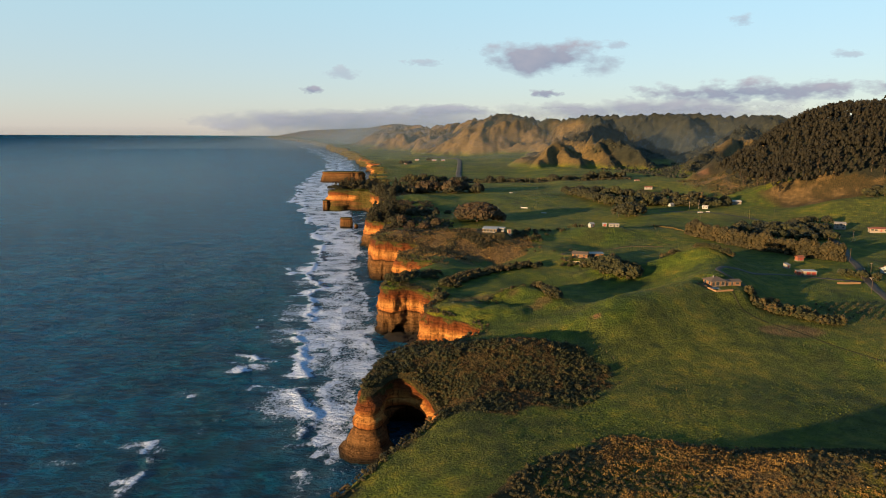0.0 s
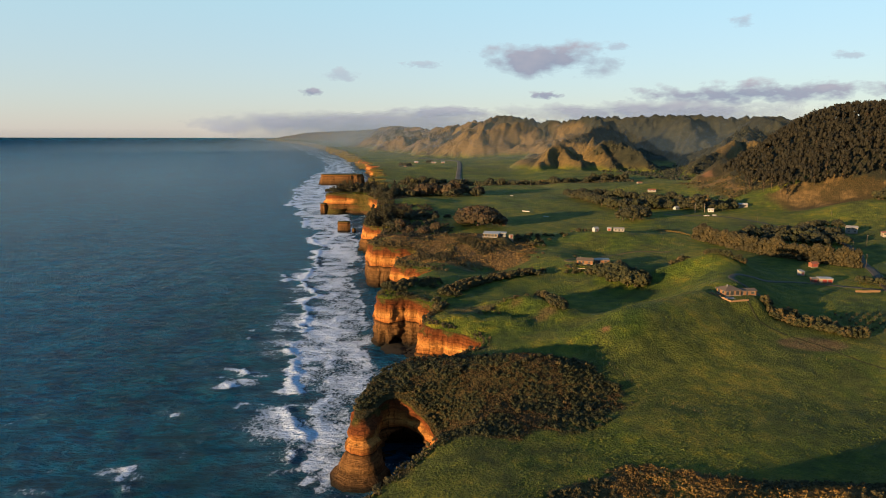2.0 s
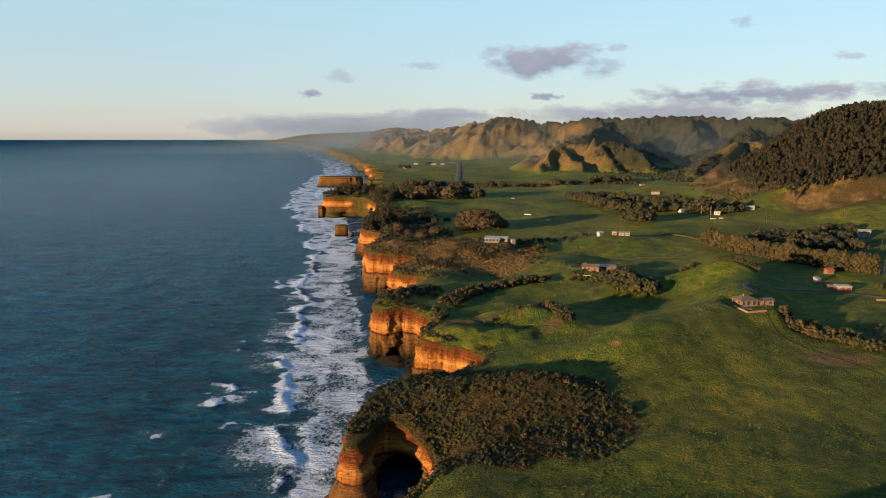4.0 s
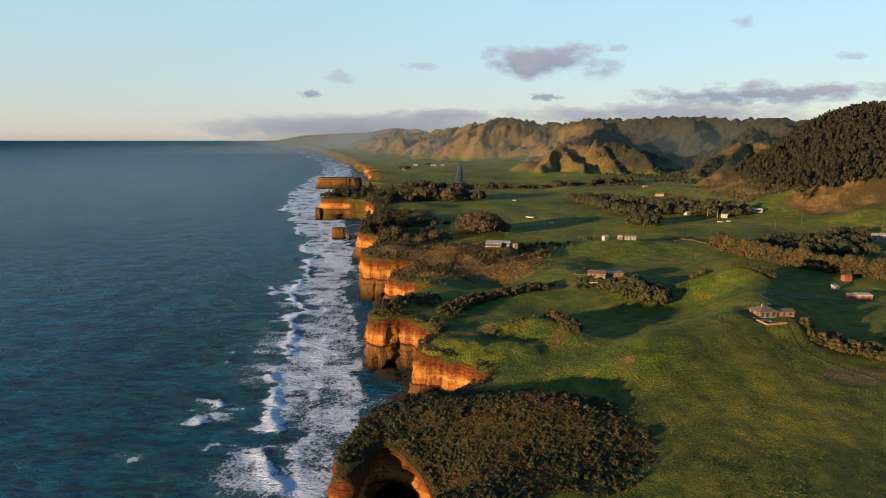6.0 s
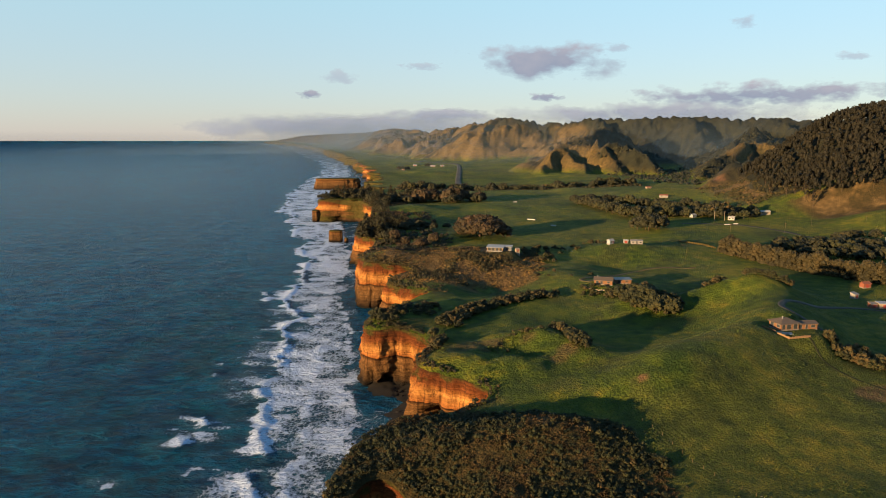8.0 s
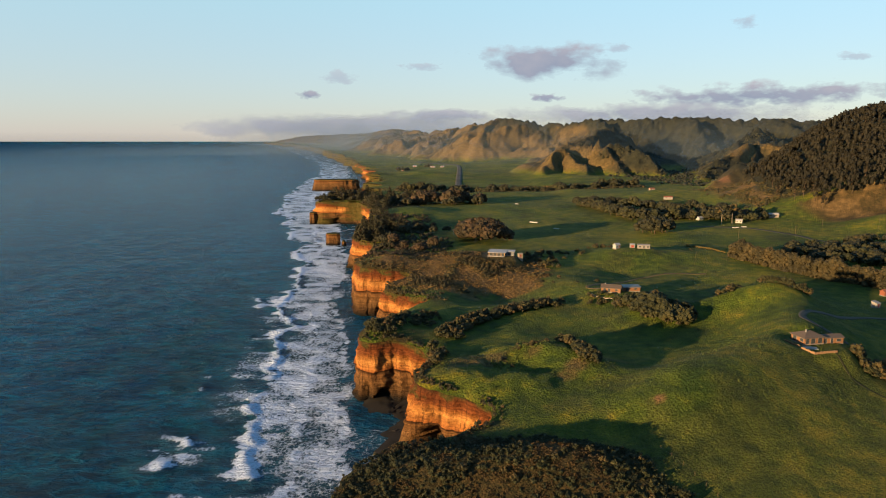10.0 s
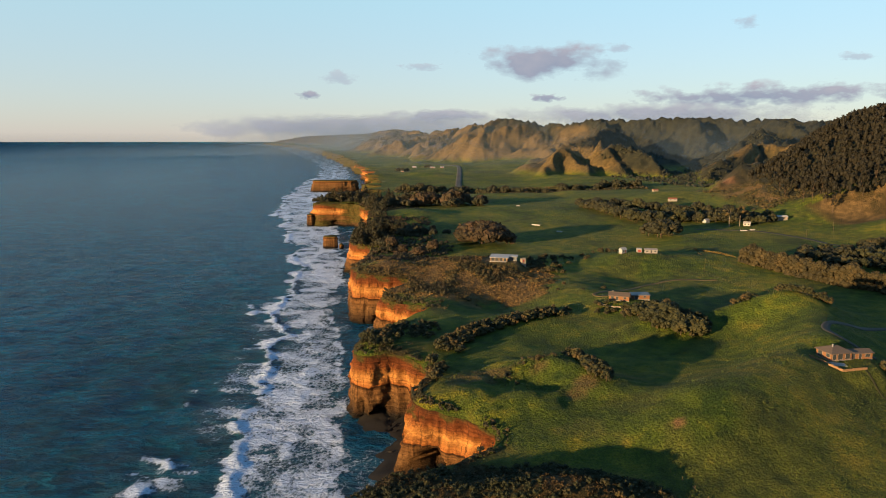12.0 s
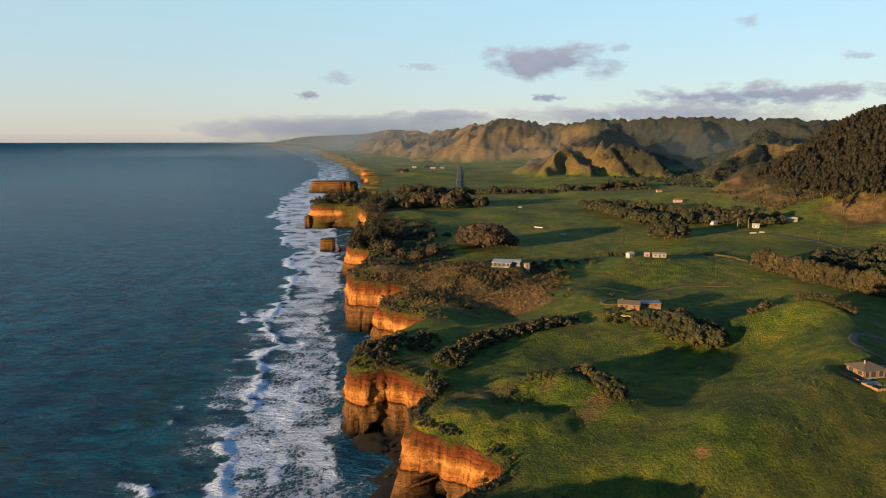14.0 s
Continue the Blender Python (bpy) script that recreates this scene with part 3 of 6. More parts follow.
def cliffs():
    n, k = len(COAST), 36
    t = np.gradient(COAST, axis=0)
    t /= np.linalg.norm(t, axis=1)[:, None]
    out = np.stack([-t[:, 1], t[:, 0]], 1)
    top = height(COAST[:, 0], COAST[:, 1]) - 1.6 * smooth(2000, 600, COAST[:, 1])
    u = np.linspace(0, 1, k)
    S, U = np.meshgrid(RUN, u, indexing="ij")
    z = top[:, None] * (1 - U) + (-2.0) * U
    scale = np.clip((COAST[:, 1] - 500) / 1500, 0, 1)[:, None] * 2 + 1
    bench = (rough(z / 2.6 + S / 140, S / 90, 3) - 0.5) * 2.6
    gully = (ridged(S / 12, z / 80, 4) - 0.45) * 4.6 + (rough(S / 2.6, z / 3.4, 4) - 0.5) * 3.0
    # vertical cracks
    gully -= 2.4 * smooth(0.80, 0.97, lattice(S / 3.1 + 0.03 * z, z / 26)) * smooth(0.10, 0.3, U)
    batter = U ** 1.2 * 2.6 - 0.6 * smooth(14.5, 13.5, z + (rough(S / 9, S * 0, 2) - 0.5) * 3) - 1.2 * smooth(0.84, 0.98, U)
    off = (bench + gully * smooth(0, 0.15, U) + batter) * np.minimum(scale, 2.6) * smooth(0.0, 0.1, U) - 0.3
    for cx, cy, half, foot in BUTTRESS:
        i = np.argmin(np.hypot(COAST[:, 0] - cx, COAST[:, 1] - cy))
        off += foot * np.exp(-((S - RUN[i]) / half) ** 2) * U ** 0.8
    for cx, cy, half, tall, depth in CAVES:
        i = np.argmin(np.hypot(COAST[:, 0] - cx, COAST[:, 1] - cy))
        a = (S - RUN[i]) / half
        arch = np.clip(1 - a ** 2, 0, None) ** 0.5 * tall
        off -= depth * smooth(0, 1.6, arch - (z - SEA))
    x = COAST[:, 0][:, None] + out[:, 0][:, None] * off
    y = COAST[:, 1][:, None] + out[:, 1][:, None] * off
    far = smooth(600, 1000, COAST[:, 1])[:, None]
    turf = smooth(0.09, 0.02, U + (rough(S / 5, z / 3, 4) - 0.5) * 0.4)
    turf = np.maximum(turf, far * smooth(0.50, 0.60, rough(S / 70, z / 12, 4) + 0.10 * smooth(2200, 3600, COAST[:, 1])[:, None]))
    turf = np.maximum(turf, smooth(2100, 2700, COAST[:, 1])[:, None] * np.ones_like(U))
    lip = np.stack([COAST[:, 0] - out[:, 0] * 2.5, COAST[:, 1] - out[:, 1] * 2.5, top - 0.7], 1)
    V = np.concatenate([lip[:, None, :], np.stack([x, y, z], -1)], 1).reshape(-1, 3)
    T = np.concatenate([np.ones((n, 1)), turf], 1).ravel()
    return tagged(sheet("cliff", draw_in(V), grid_faces(n, k + 1)[:, ::-1], CLIFF, [("turf", T), ("down", np.concatenate([np.zeros((n, 1)), U], 1).ravel())]), "layered orange sandstone sea cliff with wet, shade-darkened foot", "cliff", kind="structure")


# the surf: where the swell breaks, and where the thick white wash ends, as x at each y
SURF_Y = [120, 190, 250, 290, 335, 400, 450, 510, 570, 640, 700, 940, 1180, 1600, 2130, 2900, 4200, 6200, 9000, 15500, 21000]
SURF_OUT = [-54, -56, -60, -66, -78, -91, -98, -108, -118, -128, -140, -212, -280, -350, -400, -540, -880, -1480, -2380, -4960, -7160]
SURF_IN = [-44, -42, -36, -33, -38, -50, -56, -72, -82, -88, -94, -140, -180, -240, -300, -420, -700, -1200, -2100, -4600, -6800]


def sea():
    rows = steps((-300, 130, 12, 1.0), (130, 480, 1.5, 1.0), (480, 20500, 1.8, 1.0105))
    cols = steps((-1.35, -0.32, 0.011, 1.0), (-0.32, -0.21, 0.0035, 1.0), (-0.21, 0.04, 0.0018, 1.0))
    Y, A = np.meshgrid(np.append(rows, 20500), cols, indexing="ij")
    X = (A * (Y + 600)).ravel()
    Y = Y.ravel()
    flat = X * 0
    size = (1 + np.clip((Y - 500) / 700, 0, 8)) ** 0.5
    out = np.interp(Y, SURF_Y, SURF_OUT) + (rough(Y / 30 / size, flat + 2.2, 4, 0.6) - 0.5) * 26 * size
    inn = np.interp(Y, SURF_Y, SURF_IN) + (rough(Y / 16 / size, flat + 9.2, 3) - 0.5) * 7 * size
    s, q = X - out, X - inn
    tear = rough(X / 5, Y / 6, 3)
    lump = rough(X / 15, Y / 11, 4)
    shelf = smooth(150, 230, Y) * (Y < 20600)
    # thick wash between the breaking line and the inner edge, laced water from there to the rocks
    wash = smooth(-3, 7, s + (lump - 0.5) * 30 + (tear - 0.5) * 8) * (1 - smooth(-6, 4, q + (tear - 0.5) * 8)) * (0.78 + 0.7 * (lump - 0.5)) * shelf
    lip = np.exp(-((q + 1.5) / 1.8) ** 2) * smooth(0.35, 0.55, rough(Y / 9 / size, flat + 5.5, 2)) * shelf
    thin = smooth(-4, 3, q) * (0.26 + 0.40 * smooth(0.42, 0.62, rough(X / 9, Y / 14, 4))) * shelf
    front = np.exp(-((s - 1.5) / 2.4) ** 2) * shelf * smooth(0.30, 0.5, rough(Y / 15 / size, flat + 3.3, 3))
    mid_line = X - (out * 0.52 + inn * 0.48 + (rough(Y / 22, flat + 1.1, 3) - 0.5) * 10)
    second = np.exp(-(mid_line / 2.2) ** 2) * shelf * smooth(0.42, 0.55, rough(Y / 24 / size, flat + 6.3, 2))
    # torn fingers of old foam reaching seaward
    reach = np.interp(Y, [180, 260, 330, 420, 520, 700, 1500, 6000], [10, 34, 46, 30, 20, 8, 14, 40]) * (0.2 + 1.5 * rough(Y / 13 / size, flat + 7.7, 3))
    fingers = smooth(2, -2, s) * smooth(-reach * 1.1, -reach * 0.35, s) * smooth(0.36, 0.56, rough(X / 24, Y / 8, 4)) * smooth(200, 250, Y)
    # short breaking crests farther out
    s2 = X - np.interp(Y, [180, 305, 435, 560], [-110, -100, -120, -140]) - (rough(Y / 25, flat + 4.1, 3) - 0.5) * 22
    run2 = smooth(0.55, 0.64, rough(Y / 21, flat + 12.3, 2)) * smooth(170, 200, Y) * smooth(620, 520, Y)
    crest2 = np.exp(-((s2 - 1) / 2.6) ** 2) * run2 * smooth(0.3, 0.5, tear)
    trail2 = smooth(2, -1, s2) * smooth(-18, -2, s2) * run2 * smooth(0.42, 0.6, rough(X / 12, Y / 5, 3))
    # three drifting patches left by spent crests
    drift = sum(smooth(1.0, 0.45, np.hypot((X - cx + 0.5 * (Y - cy)) / rx, (Y - cy) / ry) + 1.2 * (lump - 0.5)) for cx, cy, rx, ry in ((-119, 273, 11, 5), (-115, 222, 13, 6), (-140, 211, 12, 4)))
    caps = smooth(0.80, 0.86, rough(X / 7 + 3, Y / 9, 2)) * smooth(-60, -90, X) * smooth(700, 200, Y)
    foam = wash * 1.12 + lip * 0.5 + thin + front * 1.0 * (0.5 + tear) + second * 0.5 * (0.3 + tear) + fingers * (0.55 + 0.5 * lump) + crest2 * 0.95 * (0.4 + tear) + trail2 * 0.5 + drift * 0.62 + caps * 0.6
    foam = np.clip(foam, 0, 1.15) * np.interp(Y, [500, 800, 1500, 4000], [1, 1.1, 1.0, 0.7])
    swell = np.sin((X * 0.9 - Y * 0.28) / 6.8 + 2.5 * rough(X / 60, Y / 60, 2)) * 0.45 * smooth(-10, -60, s) + (rough(X / 12, Y / 9, 4) - 0.5) * 1.2
    near = smooth(3000, 900, Y)
    Z = SEA + (swell * np.where(s > 0, 0.3, 0.8) + front * 0.55 + second * 0.15 + crest2 * 0.5) * near
    silt = smooth(-150, -30, s) * smooth(900, 350, Y) * smooth(4, -6, q)
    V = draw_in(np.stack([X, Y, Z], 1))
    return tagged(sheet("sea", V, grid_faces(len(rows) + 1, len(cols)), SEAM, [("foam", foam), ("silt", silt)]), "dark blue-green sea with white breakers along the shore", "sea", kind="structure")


def foreshore():
    """Dark wave-cut rock at the foot of the cliffs, showing in the coves."""
    keep = (COAST[:, 1] > 150) & (COAST[:, 1] < 1250)
    C, S0 = COAST[keep], RUN[keep]
    t = np.gradient(C, axis=0)
    t /= np.linalg.norm(t, axis=1)[:, None]
    out = np.stack([-t[:, 1], t[:, 0]], 1)
    u = np.linspace(-6, 24, 20)
    S, U = np.meshgrid(S0, u, indexing="ij")
    x, y = C[:, 0][:, None] + out[:, 0][:, None] * U, C[:, 1][:, None] + out[:, 1][:, None] * U
    cove = smooth(-44, -26, x) * smooth(285, 300, y) * smooth(380, 362, y) + smooth(-55, -42, x) * smooth(425, 440, y) * smooth(500, 480, y) + 0.5 * smooth(195, 205, y) * smooth(226, 215, y) * smooth(-30, -22, x)
    z = SEA - 0.9 + 1.9 * np.clip(cove, 0, 1) * smooth(25, 3, U) + (rough(x / 4, y / 4, 4) - 0.5) * 1.4 + smooth(2, -2, U) * 0.8
    V = np.stack([x, y, z], -1).reshape(-1, 3)
    return tagged(sheet("foreshore", V, grid_faces(len(C), len(u))[:, ::-1], SHADED_WET_ROCK), "wet rock shelf with the cliffs' shade in its dark colour", "rock shelf", kind="structure")


def rock_island(name, cx, cy, rx, ry, top, turn, seed, label, arch=None):
    """A flat-topped rock standing in the sea: a ring of cliff, and turf on top."""
    n, k = 90, 20
    a = np.linspace(0, 2 * math.pi, n, endpoint=False)
    rr = 1 + (rough(a / 6.283 * 7, a * 0 + seed, 3) - 0.5) * 0.5
    rr[-6:] = rr[-6:] * np.linspace(1, 0, 6) + rr[0] * np.linspace(0, 1, 6)
    rim = np.abs(np.cos(a)) ** 0.75 * np.sign(np.cos(a)), np.abs(np.sin(a)) ** 0.75 * np.sign(np.sin(a))
    c, s = math.cos(radians(turn)), math.sin(radians(turn))
    u = np.linspace(0, 1, k)
    A, U = np.meshgrid(a, u, indexing="ij")
    z = top * (1 - U) - 2 * U
    grow = 1 + 0.07 * U + ((rough(z / 2.5, A * 3 + seed, 3) - 0.5) * 0.10 + (ridged(A * 2.6, z / 40 + seed, 3) - 0.45) * 0.16) * smooth(0, 0.12, U)
    X0, Y0 = (rim[0] * rr * rx)[:, None] * grow, (rim[1] * rr * ry)[:, None] * grow
    X, Y = cx + X0 * c - Y0 * s, cy + X0 * s + Y0 * c
    ring = np.stack([X, Y, z], -1)
    cap = []
    for q in (0.96, 0.75, 0.5, 0.25, 0.02):
        x, y = cx + (ring[:, 0, 0] - cx) * q, cy + (ring[:, 0, 1] - cy) * q
        cap.append(np.stack([x, y, top + 1.6 * (1 - q) + (rough(x / 5, y / 5, 3) - 0.5) * 1.2], -1))
    V = np.concatenate([np.stack(cap[::-1], 1), ring], 1)
    V = np.concatenate([V, V[:1]], 0)
    T = np.zeros(V.shape[:2])
    T[:, :6] = 1
    T[:, 6] = 0.6
    # bright beds skipped, so the darker rock colour stands in for shaded faces
    D = np.concatenate([np.zeros((n + 1, 5)), 0.38 + 0.54 * np.concatenate([U, U[:1]], 0)], 1)
    V3 = V.reshape(-1, 3)
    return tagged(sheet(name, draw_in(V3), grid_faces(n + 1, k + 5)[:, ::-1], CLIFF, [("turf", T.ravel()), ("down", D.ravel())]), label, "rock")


# wet rock taken near black: shade from the cliffs is put into the colour
SHADED_WET_ROCK = plain("shaded_wet_rock", (0.0035, 0.0032, 0.0031), 0.85, 0, 0.8, 0.5, 0.06)
land(), cliffs(), sea(), foreshore()
rock_island("rock_pillar", -123, 790, 7.5, 6, 14, 10, 1.7, "small flat-topped sandstone sea stack in the surf")
rock_island("rock_island", -242, 1540, 46, 24, 26, 4, 5.1, "long flat-topped sandstone island with turf cap")
rock_island("sea_rock", -110, 782, 2.2, 2.0, 6, 40, 8.8, "dark leaning rock beside the sea stack")
rock_island("sea_rock", -66, 560, 3.4, 1.8, 0.9, 10, 2.8, "low dark wet rock awash near the cliff")
rock_island("sea_rock", -181, 968, 5, 6, 17, 0, 3.9, "square sandstone pillar off the headland")

# ---- plants ----
def foliage(name, dark, mid, light, rough_=0.75, sheen=0.2):
    m, nt, b = material(name)
    isle = nt.nodes.new("ShaderNodeNewGeometry").outputs["Random Per Island"]
    tree = nt.nodes.new("ShaderNodeObjectInfo").outputs["Random"]
    fine = grain(nt, 1.4, 5, 0.7)
    wide = calc(nt, "MULTIPLY", calc(nt, "SUBTRACT", grain(nt, 0.12, 4, 0.6), 0.5), 1.3)
    v = calc(nt, "ADD", wide, calc(nt, "ADD", calc(nt, "MULTIPLY", isle, 0.4), calc(nt, "ADD", calc(nt, "MULTIPLY", tree, 0.2), calc(nt, "MULTIPLY", fine, 0.5))))
    nt.links.new(ramp(nt, v, (0.25, dark), (0.58, mid), (0.95, light)), b.inputs["Base Color"])
    b.inputs["Roughness"].default_value = rough_
    b.inputs["Specular IOR Level"].default_value = sheen
    bump(nt, b, fine, 0.6, 0.5)
    return m


SHRUB_LEAF = foliage("shrub_leaf", (0.0050, 0.0072, 0.0024), (0.0118, 0.0140, 0.0040), (0.026, 0.0235, 0.0066))
SCRUB_LEAF = foliage("scrub_leaf", (0.0062, 0.0080, 0.0030), (0.0170, 0.0158, 0.0050), (0.042, 0.027, 0.0088))
HEAD_LEAF = foliage("headland_leaf", (0.0036, 0.0060, 0.0016), (0.0088, 0.0118, 0.0030), (0.0200, 0.0190, 0.0050))
RUST_LEAF = foliage("bracken", (0.0432, 0.0264, 0.0072), (0.096, 0.06, 0.0156), (0.156, 0.103, 0.0288))
BROWN_LEAF = foliage("dead_bracken", (0.012, 0.0085, 0.003), (0.026, 0.017, 0.0058), (0.046, 0.030, 0.010))
HEDGE_LEAF = foliage("hedge_leaf", (0.0066, 0.0064, 0.0024), (0.0155, 0.0135, 0.0046), (0.029, 0.022, 0.008))
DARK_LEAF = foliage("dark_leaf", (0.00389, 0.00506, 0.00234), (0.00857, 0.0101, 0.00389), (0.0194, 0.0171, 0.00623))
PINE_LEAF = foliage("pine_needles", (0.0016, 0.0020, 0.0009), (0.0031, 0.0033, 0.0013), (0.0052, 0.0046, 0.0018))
RUSSET_LEAF = foliage("russet_leaf", (0.0082, 0.0074, 0.0034), (0.0190, 0.0132, 0.0062), (0.040, 0.0230, 0.0108))
YELLOW_LEAF = foliage("gold_leaf", (0.0302, 0.0216, 0.00518), (0.0605, 0.0432, 0.00864), (0.095, 0.0691, 0.013))
PALE_LEAF = foliage("pale_leaf", (0.0181, 0.0181, 0.0106), (0.0393, 0.0363, 0.0211), (0.0665, 0.0575, 0.0332))
FIELD_LEAF = foliage("pasture_tuft", (0.0186, 0.0342, 0.00498), (0.0361, 0.053, 0.00747), (0.0623, 0.0684, 0.0124))
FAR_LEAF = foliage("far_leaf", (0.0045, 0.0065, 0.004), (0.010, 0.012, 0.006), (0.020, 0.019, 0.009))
BARK = plain("bark", (0.035, 0.025, 0.018), 0.9, 0, 3, 0.4, 0.05)
PALE_BARK = plain("pale_bark", (0.085, 0.074, 0.064), 0.8, 0, 2, 0.3, 0.03)

PHI = (1 + 5 ** 0.5) / 2
ICO_V = np.array([(-1, PHI, 0), (1, PHI, 0), (-1, -PHI, 0), (1, -PHI, 0), (0, -1, PHI), (0, 1, PHI), (0, -1, -PHI), (0, 1, -PHI), (PHI, 0, -1), (PHI, 0, 1), (-PHI, 0, -1), (-PHI, 0, 1)]) / math.hypot(1, PHI)
ICO_F = np.array([(0, 11, 5), (0, 5, 1), (0, 1, 7), (0, 7, 10), (0, 10, 11), (1, 5, 9), (5, 11, 4), (11, 10, 2), (10, 7, 6), (7, 1, 8),
                  (3, 9, 4), (3, 4, 2), (3, 2, 6), (3, 6, 8), (3, 8, 9), (4, 9, 5), (2, 4, 11), (6, 2, 10), (8, 6, 7), (9, 8, 1)])


def blobs(rng, centres, sizes, flat=1.0):
    """Uneven lumps, one for each centre."""
    n = len(centres)
    shape = ICO_V[None] * (0.72 + 0.5 * rng.rand(n, 12, 1)) * np.array((1, 1, flat))
    a = rng.rand(n) * 6.3
    c, s = np.cos(a)[:, None], np.sin(a)[:, None]
    shape = np.stack([shape[..., 0] * c - shape[..., 1] * s, shape[..., 0] * s + shape[..., 1] * c, shape[..., 2]], -1)
    V = centres[:, None] + shape * np.asarray(sizes)[:, None, None]
    F = ICO_F[None] + 12 * np.arange(n)[:, None, None]
    return V.reshape(-1, 3), F.reshape(-1, 3)


def sprays(rng, centres, sizes, count, leaf, flat=1.0):
    """Leaf sprays standing out all round each lump: small triangles, count to a lump."""
    n = len(centres)
    d = rng.randn(n, count, 3)
    d[..., 2] = np.abs(d[..., 2]) * 0.9 + 0.05
    d /= np.linalg.norm(d, axis=-1, keepdims=True)
    sz = np.asarray(sizes)[:, None, None]
    root = centres[:, None] + d * sz * np.array((1, 1, flat)) * (0.75 + 0.3 * rng.rand(n, count, 1))
    across = np.cross(d, rng.randn(n, count, 3))
    across /= np.linalg.norm(across, axis=-1, keepdims=True) + 1e-9
    long = (d * 0.75 + 0.6 * rng.randn(n, count, 3) * 0.5) * leaf * sz
    wide = across * leaf * sz * 0.62
    V = np.stack([root - wide, root + wide, root + long], 2)
    return V.reshape(-1, 3), np.arange(n * count * 3).reshape(-1, 3)


def merged(*parts):
    V, F, base = [], [], 0
    for v, f in parts:
        V.append(v), F.append(f + base)
        base += len(v)
    return np.concatenate(V), np.concatenate(F)


def tube(points, radii, sides=6):
    """A tapered limb through points."""
    P = np.array(points, float)
    rings = []
    for i, p in enumerate(P):
        t = P[min(i + 1, len(P) - 1)] - P[max(i - 1, 0)]
        t /= np.linalg.norm(t)
        u = np.cross(t, (0.3, 1, 0.1))
        u /= np.linalg.norm(u)
        w = np.cross(t, u)
        a = np.linspace(0, 2 * math.pi, sides, endpoint=False)[:, None]
        rings.append(p + (np.cos(a) * u + np.sin(a) * w) * radii[i])
    V = np.concatenate(rings)
    F = []
    for i in range(len(P) - 1):
        for k in range(sides):
            a, b = i * sides + k, i * sides + (k + 1) % sides
            F += [(a, b, b + sides), (a, b + sides, a + sides)]
    return V, np.array(F)


def mesh_part(name, vf, mat, parent=None, label="", smooth_faces=False):
    ob = sheet(name, vf[0], vf[1], mat, (), smooth_faces)
    ob.parent = parent
    if label:
        ob["label"] = label
    return ob


def limbs(rng, tall, spread, girth, count, fork=0.45):
    out = [tube([(0, 0, -0.4), (0.05 * tall * rng.randn() * 0.3, 0.02 * tall, tall * 0.35), (0.03 * tall * rng.randn(), 0, tall * 0.8)], [girth, girth * 0.7, girth * 0.25], 5)]
    for k in range(count):
        a, z0 = rng.rand() * 6.3, tall * (fork + 0.3 * rng.rand())
        r = spread * (0.5 + 0.35 * rng.rand())
        out.append(tube([(0, 0, z0 * 0.8), (math.cos(a) * r * 0.5, math.sin(a) * r * 0.5, z0 + tall * 0.1), (math.cos(a) * r, math.sin(a) * r, z0 + tall * 0.22)], [girth * 0.45, girth * 0.3, girth * 0.1], 4))
    return merged(*out)


def tree(name, seed, tall, spread, leaf, form="round", lumps=26, spray=16, low=0.25, girth=0.2, bark=None, lump=0.30):
    """One tree: Empty at its foot, trunk and crown."""
    rng = np.random.RandomState(seed)
    root = new(name)
    mesh_part("trunk", limbs(rng, tall, spread, girth, 5, max(low, 0.25)), bark or BARK, root, "", True)
    d = rng.randn(lumps, 3)
    d /= np.linalg.norm(d, axis=1)[:, None]
    u = rng.rand(lumps)
    if form == "cone":
        z = low + (1 - low) * u ** 0.85
        r = spread * (1.06 - z) ** 0.62 * (0.55 + 0.45 * rng.rand(lumps))
        a = rng.rand(lumps) * 6.3
        C = np.stack([np.cos(a) * r, np.sin(a) * r, z * tall * 0.97], 1)
        size = tall * 0.085 * (1.15 - 0.55 * u) * (0.8 + 0.5 * rng.rand(lumps))
        flat = 0.75
    elif form == "pine":
        z = low + (1 - low) * u
        r = spread * np.sqrt(np.clip(1.02 - u ** 2.2, 0, 1)) * (0.4 + 0.5 * rng.rand(lumps)) * (0.55 + 0.45 * np.minimum(1, u * 4))
        a = rng.rand(lumps) * 6.3
        C = np.stack([np.cos(a) * r, np.sin(a) * r, z * tall * 0.97], 1)
        size = spread * 0.29 * (0.75 + 0.5 * rng.rand(lumps))
        flat = 1.0
    elif form == "column":
        z = low + (0.95 - low) * u
        r = spread * np.sin(np.clip(0.25 + 0.75 * (1 - u) ** 0.8, 0, 1) * 1.6) * (0.35 + 0.5 * rng.rand(lumps))
        a = rng.rand(lumps) * 6.3
        C = np.stack([np.cos(a) * r, np.sin(a) * r, z * tall], 1)
        size = spread * 0.30 * (0.75 + 0.5 * rng.rand(lumps))
        flat = 1.1
    else:
        d[:, 2] = np.abs(d[:, 2]) * 1.1 - 0.25
        C = np.stack([d[:, 0] * spread * 0.74, d[:, 1] * spread * 0.74, tall * (low + (1 - low) * 0.45) + d[:, 2] * tall * (1 - low) * 0.45], 1) * (0.75 + 0.3 * rng.rand(lumps, 1)) ** 0.5
        C[:, 2] = np.maximum(C[:, 2], tall * low * 0.6)
        size = spread * lump * (0.7 + 0.6 * rng.rand(lumps))
        flat = 0.85
    mesh_part("crown", merged(blobs(rng, C, size, flat), sprays(rng, C, size * 0.95, spray, 0.42, flat)), leaf, root)
    return root


GREEN = random.Random(3)


def ground_z(x, y):
    return float(height(np.array([x]), np.array([y]))[0])


